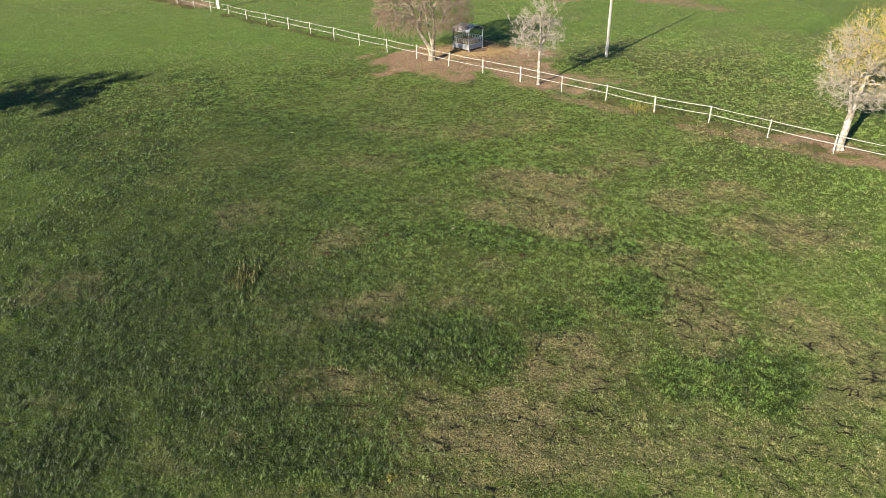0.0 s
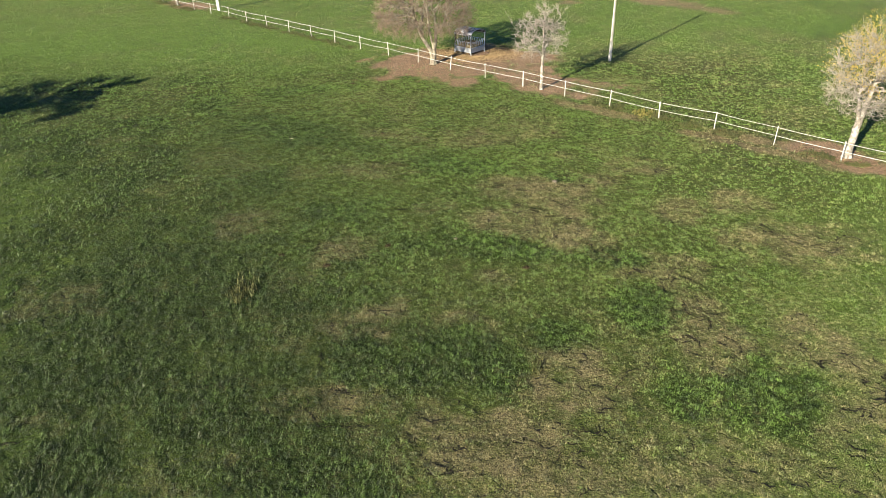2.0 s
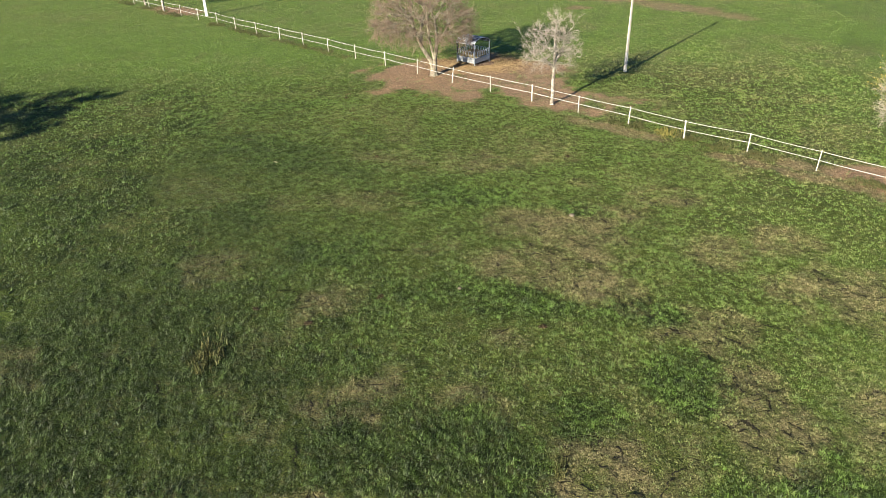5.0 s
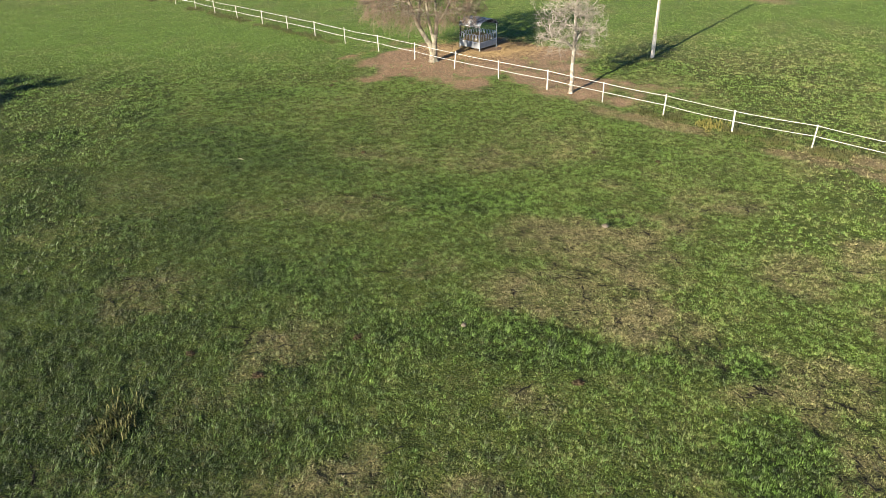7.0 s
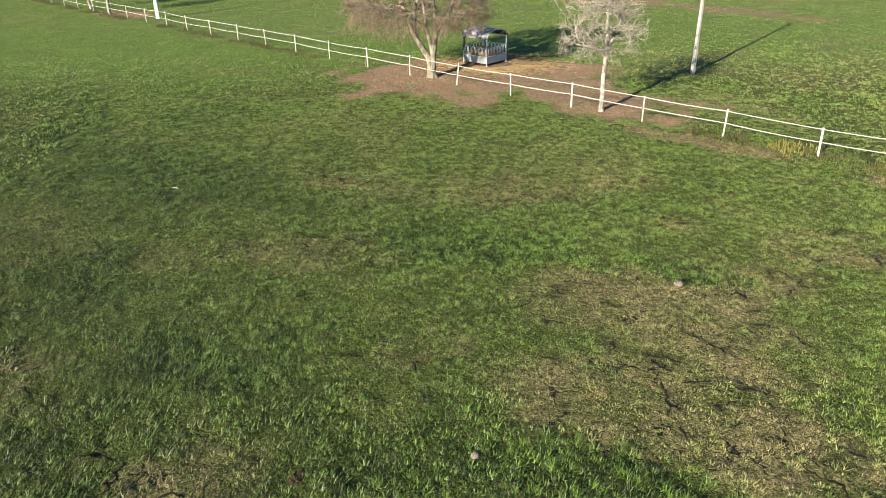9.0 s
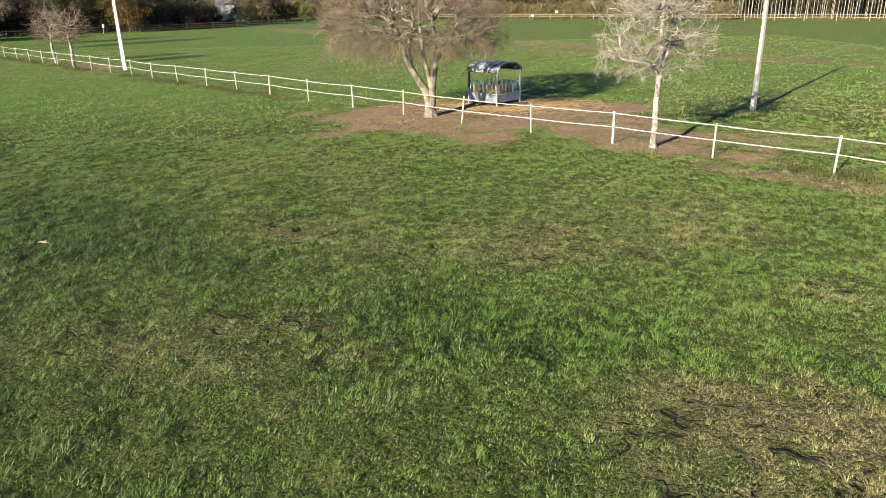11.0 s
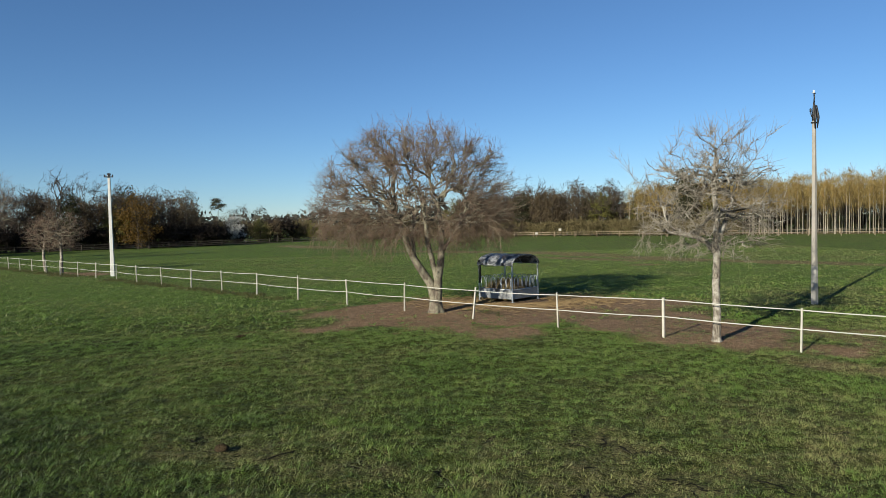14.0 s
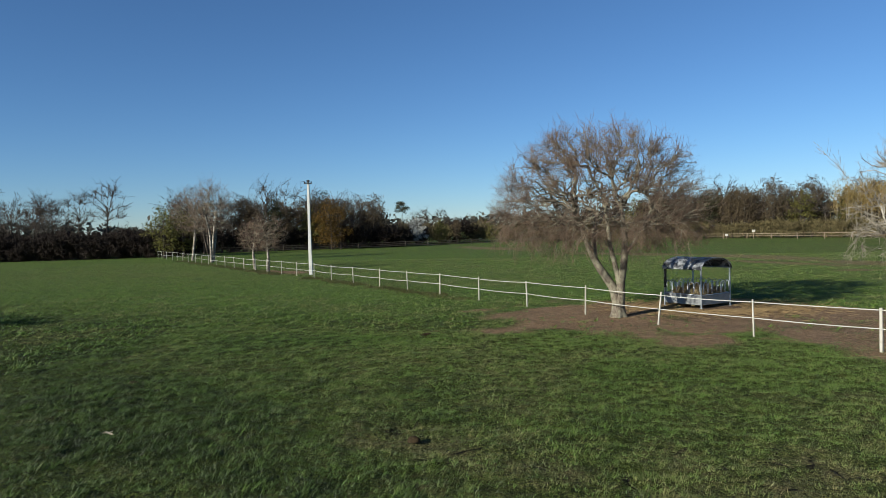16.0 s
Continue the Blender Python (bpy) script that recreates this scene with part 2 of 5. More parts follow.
M_POST = plain_mat("white_painted_wood", (0.276, 0.251, 0.207), (0.388, 0.364, 0.307), 5, 0.65, 0.3, 0, 0.3, 60)
M_TAPE = plain_mat("white_fence_tape", (0.288, 0.276, 0.238), (0.376, 0.364, 0.319), 3, 0.5, 0.4, 0, 0.1, 90)
M_DARKWOOD = plain_mat("weathered_dark_wood", (0.027, 0.022, 0.017), (0.073, 0.061, 0.049), 3, 0.9, 0.1)
M_PALEWOOD = plain_mat("weathered_pale_wood", (0.134, 0.101, 0.067), (0.232, 0.183, 0.128), 3, 0.85, 0.15)
M_CONC = plain_mat("grey_concrete", (0.202, 0.180, 0.151), (0.281, 0.256, 0.220), 2.5, 0.9, 0.2, 0, 0.4, 70)
M_FOOT = plain_mat("worn_painted_concrete", (0.245, 0.223, 0.194), (0.360, 0.338, 0.302), 2.5, 0.9, 0.2, 0, 0.4, 70)
M_WHITECONC = plain_mat("white_concrete", (0.343, 0.330, 0.307), (0.449, 0.437, 0.408), 2.0, 0.85, 0.2, 0, 0.3, 60)
M_IRON = plain_mat("dark_iron", (0.015, 0.015, 0.016), (0.043, 0.041, 0.040), 8, 0.6, 0.4, 0.6)
M_GALV = plain_mat("galvanised_steel", (0.302, 0.317, 0.331), (0.446, 0.461, 0.475), 9, 0.42, 0.5, 0.55, 0.15, 50)
M_SHEET = plain_mat("pale_sheet_metal", (0.202, 0.202, 0.202), (0.317, 0.310, 0.295), 3, 0.5, 0.4, 0.25, 0.15, 30)
M_HAY = plain_mat("hay", (0.146, 0.104, 0.046), (0.305, 0.238, 0.122), 9, 0.95, 0.1, 0, 0.8, 60, 0.04)
M_HAYSTALK = leaf_mat("loose_hay", [(0.1, (0.183, 0.116, 0.049)), (0.9, (0.342, 0.244, 0.122))], 0.8, 0.2)
M_CERAMIC = plain_mat("glazed_insulator", (0.360, 0.367, 0.382), (0.490, 0.497, 0.504), 8, 0.25, 0.5)
M_STONE = plain_mat("dry_clod", (0.079, 0.061, 0.043), (0.171, 0.146, 0.110), 9, 0.95, 0.1, 0, 0.7, 30, 0.03)
M_DUNG = plain_mat("dry_dung", (0.013, 0.010, 0.005), (0.052, 0.035, 0.018), 12, 0.95, 0.1, 0, 0.8, 40, 0.03)
# near-black, painted in place of shade down in the cracks
M_CRACK_SHADE = plain_mat("crack_depth_shade", (0.006, 0.005, 0.004), (0.018, 0.015, 0.010), 9, 0.95, 0.1, 0, 0.8, 40, 0.03)
M_BONEWOOD = plain_mat("bleached_wood", (0.302, 0.238, 0.166), (0.533, 0.468, 0.374), 7, 0.85, 0.2, 0, 0.5, 40)
M_ASH = plain_mat("black_ash", (0.007, 0.007, 0.006), (0.027, 0.024, 0.021), 6, 0.95, 0.1, 0, 0.8, 25, 0.05)
M_RIDGE = leaf_mat("distant_woodland", [(0.2, (0.030, 0.030, 0.023)), (0.8, (0.058, 0.056, 0.045))], 0.95, 0.0)


def roof_mat():
    """Sheet roof: blue-grey paint with irregular pale streaks."""
    m, nt, b = nodes_of("blue_grey_roof_sheet", 0.6, 0.35)
    v = obj_coords(nt)
    n1, n2 = noise_node(nt, 1.7, 5, 0.65, v, 1.5), noise_node(nt, 30, 3, 0.6, v)
    nt.links.new(ramp_node(nt, n1.outputs["Fac"], [(0.36, (0.025, 0.027, 0.032)), (0.47, (0.070, 0.073, 0.081)), (0.52, (0.238, 0.241, 0.245)), (0.64, (0.385, 0.385, 0.385))]), b.inputs["Base Color"])
    b.inputs["Metallic"].default_value = 0.0
    bump_node(nt, n2.outputs["Fac"], 0.2, 0.01, b)
    return m


M_ROOF = roof_mat()


# ---- mesh helpers ----
def mesh_np(name, verts, faces, mat, smooth=True):
    """A mesh from arrays; faces is one (n, k) array or a list of them."""
    verts = np.asarray(verts, np.float32).reshape(-1, 3)
    groups = faces if isinstance(faces, list) else [faces]
    groups = [np.asarray(g, np.int32) for g in groups if len(g)]
    me = bpy.data.meshes.new(name)
    me.vertices.add(len(verts))
    me.vertices.foreach_set("co", verts.ravel())
    idx = np.concatenate([g.ravel() for g in groups])
    sizes = np.concatenate([np.full(len(g), g.shape[1]) for g in groups])
    me.loops.add(len(idx))
    me.loops.foreach_set("vertex_index", idx)
    me.polygons.add(len(sizes))
    me.polygons.foreach_set("loop_start", np.r_[0, np.cumsum(sizes)[:-1]].astype(np.int32))
    me.polygons.foreach_set("use_smooth", np.full(len(sizes), smooth))
    me.materials.append(mat)
    me.update(calc_edges=True)
    return me


def thing(name, label, category, group="", kind="", at=(0, 0, 0), turn=0.0):
    ob = new(name)
    ob.matrix_basis = pose(*at, 0, 0, turn)
    return tagged(ob, label, category, group, kind)


def part(name, data, parent, label=""):
    ob = new(name, data)
    ob.parent = parent
    if label:
        ob["label"] = label
    return ob


def tubes(P, R, sides):
    """Round stems: P (n, k, 3) centres, R (n, k) radii."""
    P, R = np.asarray(P, float), np.asarray(R, float)
    n, k, _ = P.shape
    T = np.gradient(P, axis=1)
    T /= np.linalg.norm(T, axis=2, keepdims=True) + 1e-9
    mean = np.abs(P[:, -1] - P[:, 0])
    ref = np.where((mean[:, 2] > 0.8 * np.linalg.norm(mean, axis=1))[:, None], [[1.0, 0, 0]], [[0, 0, 1.0]])[:, None, :]
    U = np.cross(T, ref)
    U /= np.linalg.norm(U, axis=2, keepdims=True) + 1e-9
    V = np.cross(T, U)
    a = np.arange(sides) * 2 * np.pi / sides
    ring = np.cos(a)[None, None, :, None] * U[:, :, None] + np.sin(a)[None, None, :, None] * V[:, :, None]
    verts = P[:, :, None] + R[:, :, None, None] * ring
    i = np.arange(n * k * sides).reshape(n, k, sides)
    j = np.roll(i, -1, axis=2)
    quads = np.stack([i[:, :-1], j[:, :-1], j[:, 1:], i[:, 1:]], -1).reshape(-1, 4)
    return verts.reshape(-1, 3), quads


def join(*pieces):
    """Several (verts, faces) into one."""
    vs, fs, n = [], [], 0
    for v, f in pieces:
        vs.append(np.asarray(v, float).reshape(-1, 3))
        fs.append(np.asarray(f) + n)
        n += len(vs[-1])
    return np.concatenate(vs), fs


def box_bm(size, bevel=0.01, at=(0, 0, 0), taper=1.0, bm=None):
    """A bevelled box standing on its base centre; taper narrows its top."""
    bm = bm or bmesh.new()
    got = bmesh.ops.create_cube(bm, size=1.0)["verts"]
    for v in got:
        s = taper if v.co.z > 0 else 1.0
        v.co = Vector((v.co.x * size[0] * s + at[0], v.co.y * size[1] * s + at[1], (v.co.z + 0.5) * size[2] + at[2]))
    if bevel:
        edges = {e for v in got for e in v.link_edges}
        bmesh.ops.bevel(bm, geom=list(edges), offset=bevel, segments=1, affect="EDGES")
    return bm


def mesh_bm(name, bm, mat, smooth=False):
    me = bpy.data.meshes.new(name)
    bm.to_mesh(me)
    bm.free()
    me.materials.append(mat)
    if smooth:
        me.polygons.foreach_set("use_smooth", np.full(len(me.polygons), True))
    return me


def pipe(points, radius, sides=8):
    P = np.array([points], float)
    r = np.full((1, len(points)), radius) if np.isscalar(radius) else np.array([radius])
    v, q = tubes(P, r, sides)
    n = len(points)
    caps = np.array([list(range(sides))[::-1], list(range((n - 1) * sides, n * sides))])
    return v, [q, caps]


def pipe_mesh(name, points, radius, mat, sides=8):
    v, f = pipe(points, radius, sides)
    return mesh_np(name, v, f, mat)


def clod_mesh(name, size, mat, seed, flat=0.6):
    bm = bmesh.new()
    bmesh.ops.create_icosphere(bm, subdivisions=2, radius=1)
    for v in bm.verts:
        k = 1 + 0.35 * noise.noise(v.co * 1.7 + Vector((seed, 0, 0))) + 0.12 * noise.noise(v.co * 5 + Vector((0, seed, 0)))
        v.co = Vector((v.co.x * k * size, v.co.y * k * size * 0.8, max(-0.25, v.co.z * k) * size * flat))
    return mesh_bm(name, bm, mat, True)


# ---- noise over the plan, shared by ground and grass ----
def vnoise(x, y, scale, seed=0):
    """Smooth value noise in 0..1 over arrays."""
    table = np.random.RandomState(1000 + seed).rand(256, 256)
    u, v = np.asarray(x) * scale, np.asarray(y) * scale
    i, j = np.floor(u).astype(int), np.floor(v).astype(int)
    f, g = u - i, v - j
    f, g = f * f * (3 - 2 * f), g * g * (3 - 2 * g)
    a, b = table[i % 256, j % 256], table[(i + 1) % 256, j % 256]
    c, d = table[i % 256, (j + 1) % 256], table[(i + 1) % 256, (j + 1) % 256]
    return (a * (1 - f) + b * f) * (1 - g) + (c * (1 - f) + d * f) * g


def blobs(x, y, rows, wob=0.35, seed=3):
    """Soft patches with ragged rims: rows of x, y, radii along and across, turn in degrees."""
    out = np.zeros(np.shape(x))
    rag = (vnoise(x, y, 0.45, seed) - 0.5) * 2 + (vnoise(x, y, 1.3, seed + 1) - 0.5)
    for cx, cy, ra, rb, deg in rows:
        c, s = math.cos(radians(deg)), math.sin(radians(deg))
        dx, dy = x - cx, y - cy
        r = np.hypot((dx * c + dy * s) / ra, (-dx * s + dy * c) / rb) + wob * rag
        out = np.maximum(out, np.clip((1.3 - r) / 0.65, 0, 1))
    return out


FENCE_0, FENCE_STEP = np.array([-1.34, 0.69]), np.array([2.80, -2.86])
FU = FENCE_STEP / np.linalg.norm(FENCE_STEP)
FN = np.array([-FU[1], FU[0]])
EARTH = [(-1.0, 0.2, 5.0, 4.2, -45), (2.5, -2.2, 6.0, 2.9, -45), (7.2, -5.4, 6.0, 2.3, -45), (6.2, 2.8, 5.0, 3.2, -35), (9.5, -6.0, 4.8, 3.0, -45), (2.4, 1.0, 4.6, 2.4, -45), (5.6, -1.6, 3.6, 3.0, -45),
         (-31, 32.5, 5.5, 1.7, -45), (24.4, -24.6, 3.0, 1.6, -45)]
PATHS = [(12.6, -15.2, 3.6, 0.75, -44), (17.5, -20.4, 3.4, 0.7, -46), (22.0, -24.6, 3.6, 0.9, -42), (20.8, -21.6, 4.5, 0.7, -45),
         (27.5, -29.0, 4.5, 1.2, -45)]
TRACK = [(-20, 94, 17, 4.4, -56), (2.5, 61, 13, 3.6, -40), (15, 48, 10, 3.2, -60), (21, 36, 9, 2.6, -60), (29, 25, 10, 2.2, -52), (14.5, 37.5, 8, 1.6, -57), (17.7, 26.7, 1.7, 1.1, 0), (89, 101, 50, 13, -38.5)]
STRAW = [(5.2, -28.8, 3.6, 3.2, 10), (5.6, -33.0, 3.4, 1.7, -25), (1.7, -18.7, 4.5, 1.5, 0), (-17.2, -37.4, 2.6, 2.4, 0), (-5.2, -33.9, 1.5, 1.4, 0),
         (-5.3, -44.5, 2.2, 0.9, 0), (0.2, -46.8, 3.9, 1.7, 0), (3.6, -43.7, 1.9, 2.4, 0), (9.7, -41.0, 1.4, 2.6, 0), (-15.0, -44.8, 1.8, 1.2, 0),
         (14.2, -43.6, 2.0, 2.6, 0), (17.3, -34.8, 3.0, 2.3, 0), (-3.8, -23.5, 3.2, 1.2, 0), (-4.0, -39.6, 1.7, 1.3, 0), (-10.8, -30.0, 2.2, 1.8, 0),
         (2.6, -48.2, 3.0, 1.3, 0), (-4.0, -17.4, 1.3, 0.8, 0), (7.4, -22.4, 1.2, 1.2, 0)]
STRAW_EAST = [(1.8, -36.8, 1.6, 1.1, -20), (11.6, -47.6, 2.2, 1.4, 0), (7.6, -48.6, 1.8, 1.2, 0), (11.8, -25.0, 2.4, 1.4, -20), (13.5, -30.0, 2.6, 1.6, 0),
              (-7.2, -47.4, 1.0, 1.4, 0), (-14.6, -48.6, 1.2, 0.8, 0), (0.4, -40.2, 1.4, 0.7, -30), (-8.4, -23.8, 1.4, 0.9, 0), (-13.4, -24.6, 1.6, 1.0, 0),
              (9.2, -36.6, 1.8, 1.2, 0), (-0.8, -29.4, 1.2, 0.9, 0)]
LUSH = [(-9.5, -37.3, 1.1, 1.4, 0), (4.0, -40.6, 1.2, 1.2, 20), (-1.3, -42.6, 3.0, 2.0, -20), (-3.8, -48.6, 1.5, 1.0, 0), (7.5, -45.3, 0.9, 1.2, 0),
        (10.4, -45.3, 2.0, 1.9, 0), (-6.4, -38.2, 1.6, 1.2, 0), (-13.0, -42.4, 3.0, 1.6, 0), (-12.9, -47.2, 1.9, 1.6, 0), (-9.6, -44.6, 2.0, 2.0, 0),
        (7.8, -39.8, 1.5, 1.5, 0), (7.6, -35.4, 1.7, 0.8, -20), (1.4, -33.6, 3.6, 1.2, -12), (-6.2, -29.6, 2.2, 1.1, -20), (-8.5, -18.0, 2.4, 1.4, 0),
        (1.8, -23.8, 3.6, 1.3, -10), (7.2, -26.0, 2.2, 1.0, -20), (-5.6, -48.0, 2.2, 1.2, 0)]


def patches(x, y):
    """Trodden earth, straw and cracked share of the ground at x, y, and its lushness with painted shade."""
    x, y = np.asarray(x, float), np.asarray(y, float)
    trail = blobs(x, y, PATHS, 0.6, 8)
    earth = np.maximum(blobs(x, y, EARTH, 0.55, 3), 0.32 * trail)
    worn = blobs(x, y, TRACK, 0.3, 12)
    lush_shade = np.clip(np.maximum(blobs(x, y, LUSH, 0.5, 20), 0.8 * np.clip((vnoise(x, y, 0.28, 40) * 0.6 + vnoise(x, y, 0.8, 36) * 0.4 - 0.48) * 4, 0, 1) * np.clip((4 - x) / 12, 0.25, 1) * np.clip((2 - y) / 6, 0, 1)), 0, 1)
    # southwest term paints the sward's deeper shade into this mask
    lush_shade = np.maximum(lush_shade, 0.8 * np.clip((-1 - x) / 12, 0, 1) * np.clip((-22 - y) / 14, 0, 1) * np.clip(0.2 + 1.4 * vnoise(x, y, 0.5, 41), 0, 1))
    south = np.clip((-36 - y) / 9, 0, 1) * np.clip((x + 14) / 12, 0.35, 1) * np.clip((vnoise(x, y, 0.3, 38) * 0.6 + vnoise(x, y, 0.9, 39) * 0.4 - 0.22) * 2.6, 0, 1)
    broad = vnoise(x, y, 0.13, 31) * 0.5 + vnoise(x, y, 0.42, 32) * 0.5
    straw = np.maximum(np.maximum(blobs(x, y, STRAW, 0.55, 15), 0.8 * blobs(x, y, STRAW_EAST, 0.6, 17)), np.maximum(0.55 * south, np.clip((broad - 0.55) * 3.0, 0, 0.45)))
    crack = np.clip(straw * (1 - earth), 0, 1)
    mott = (vnoise(x, y, 1.1, 33) - 0.5) * 0.5 + (vnoise(x, y, 3.1, 34) - 0.5) * 0.5
    far = np.clip((y - 12) / 40, 0, 0.14) * (0.5 + vnoise(x, y * 4, 0.03, 35))
    east = np.clip((x + 12) / 60, 0, 0.5)
    straw = np.maximum(straw * np.where(y > -25, 0.55, 1.0), 1.2 * trail)
    straw = np.clip(straw * 0.70 + far + 0.55 * east * broad - 0.5 * lush_shade + mott * 0.8 * (0.35 + straw), 0, 1)
    straw = np.maximum(straw, 0.9 * worn)
    return np.maximum(earth, 0.45 * worn), straw, crack, lush_shade


def ground_z(x, y):
    """Gentle swells, and a lumpy, hoof-trodden crust in the near pasture."""
    x, y = np.asarray(x, float), np.asarray(y, float)
    fade = np.clip(1.4 - np.hypot(x, y + 25) / 90, 0, 1)
    z = fade * ((vnoise(x, y, 0.5, 41) - 0.5) * 0.05 + (vnoise(x, y, 1.3, 42) - 0.5) * 0.05)
    crust = np.clip(np.minimum(np.minimum(x + 30, 31 - x), np.minimum(y + 56, 3 - y)) / 4, 0, 1)
    wx, wy = x + 0.35 * vnoise(x, y, 1.9, 43), y + 0.35 * vnoise(x, y, 1.9, 44)
    lump = np.abs(vnoise(wx, wy, 1.7, 45) - 0.5) * 2
    crust = crust * (1 - 0.85 * blobs(x, y, EARTH, 0.55, 3))
    return z + crust * (0.045 * lump + 0.04 * (vnoise(wx, wy, 2.6, 46) - 0.5) + 0.07 * (vnoise(wx, wy, 4.6, 47) - 0.5))


# ---- ground ----
def spread_out(step, grow, most, until):
    """Distances of grid lines that widen away from the near pasture out to the horizon."""
    out = [step]
    while out[-1] < 3000:
        d = out[-1]
        step = min(step * grow, most) if d < until else step * 1.22
        out.append(d + step)
    return np.array(out)


def grid_lines(lo, hi, step, below, above):
    return np.concatenate([lo - spread_out(step, *below)[::-1], np.arange(lo, hi + step / 2, step), hi + spread_out(step, *above)])


gx, gy = grid_lines(-20, 21, 0.17, (1.08, 2.0, 60), (1.08, 2.0, 60)), grid_lines(-51, -6, 0.17, (1.2, 9.0, 60), (1.07, 1.1, 90))
XX, YY = np.meshgrid(gx, gy)
gid = np.arange(XX.size).reshape(XX.shape)
ground_faces = np.stack([gid[:-1, :-1], gid[:-1, 1:], gid[1:, 1:], gid[1:, :-1]], -1).reshape(-1, 4)
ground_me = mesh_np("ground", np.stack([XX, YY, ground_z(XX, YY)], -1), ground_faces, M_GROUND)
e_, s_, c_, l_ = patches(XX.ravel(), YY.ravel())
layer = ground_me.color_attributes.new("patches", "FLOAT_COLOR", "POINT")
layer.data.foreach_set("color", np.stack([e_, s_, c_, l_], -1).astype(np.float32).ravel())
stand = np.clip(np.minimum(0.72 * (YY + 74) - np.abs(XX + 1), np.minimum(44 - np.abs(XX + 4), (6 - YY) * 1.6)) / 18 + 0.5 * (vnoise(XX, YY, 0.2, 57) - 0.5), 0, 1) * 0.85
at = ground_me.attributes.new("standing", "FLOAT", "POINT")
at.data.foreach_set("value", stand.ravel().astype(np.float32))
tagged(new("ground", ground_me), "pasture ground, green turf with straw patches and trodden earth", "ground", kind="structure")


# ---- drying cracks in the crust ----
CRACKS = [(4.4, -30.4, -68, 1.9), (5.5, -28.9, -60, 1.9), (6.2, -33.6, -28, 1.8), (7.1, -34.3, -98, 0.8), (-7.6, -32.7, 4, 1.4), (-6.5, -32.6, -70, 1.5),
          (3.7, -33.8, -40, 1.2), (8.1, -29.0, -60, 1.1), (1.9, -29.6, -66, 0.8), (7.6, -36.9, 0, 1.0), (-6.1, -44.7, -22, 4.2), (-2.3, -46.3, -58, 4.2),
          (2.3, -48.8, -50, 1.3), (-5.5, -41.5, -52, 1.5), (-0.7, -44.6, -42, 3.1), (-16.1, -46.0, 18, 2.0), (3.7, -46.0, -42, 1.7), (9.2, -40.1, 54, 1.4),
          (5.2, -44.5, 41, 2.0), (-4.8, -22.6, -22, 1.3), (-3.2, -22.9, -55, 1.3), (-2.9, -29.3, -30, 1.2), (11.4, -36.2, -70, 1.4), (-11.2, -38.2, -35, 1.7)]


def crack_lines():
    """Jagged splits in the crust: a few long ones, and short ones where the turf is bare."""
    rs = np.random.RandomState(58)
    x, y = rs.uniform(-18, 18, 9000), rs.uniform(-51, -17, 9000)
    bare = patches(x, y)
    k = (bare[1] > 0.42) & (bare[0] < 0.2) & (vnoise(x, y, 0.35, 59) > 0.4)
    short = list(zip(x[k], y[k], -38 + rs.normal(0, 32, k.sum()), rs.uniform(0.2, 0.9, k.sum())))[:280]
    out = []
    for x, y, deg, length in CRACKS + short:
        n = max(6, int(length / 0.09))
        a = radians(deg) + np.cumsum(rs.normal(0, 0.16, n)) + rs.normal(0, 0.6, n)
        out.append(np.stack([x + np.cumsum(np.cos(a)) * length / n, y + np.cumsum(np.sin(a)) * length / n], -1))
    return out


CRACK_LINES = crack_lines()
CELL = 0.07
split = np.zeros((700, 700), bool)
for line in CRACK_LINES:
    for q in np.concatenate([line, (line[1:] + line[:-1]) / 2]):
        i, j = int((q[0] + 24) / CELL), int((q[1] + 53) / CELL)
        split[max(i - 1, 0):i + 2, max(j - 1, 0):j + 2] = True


def on_split(x, y):
    i, j = ((x + 24) / CELL).astype(int), ((y + 53) / CELL).astype(int)
    ok = (i >= 0) & (j >= 0) & (i < 700) & (j < 700)
    return ok & split[np.clip(i, 0, 699), np.clip(j, 0, 699)]


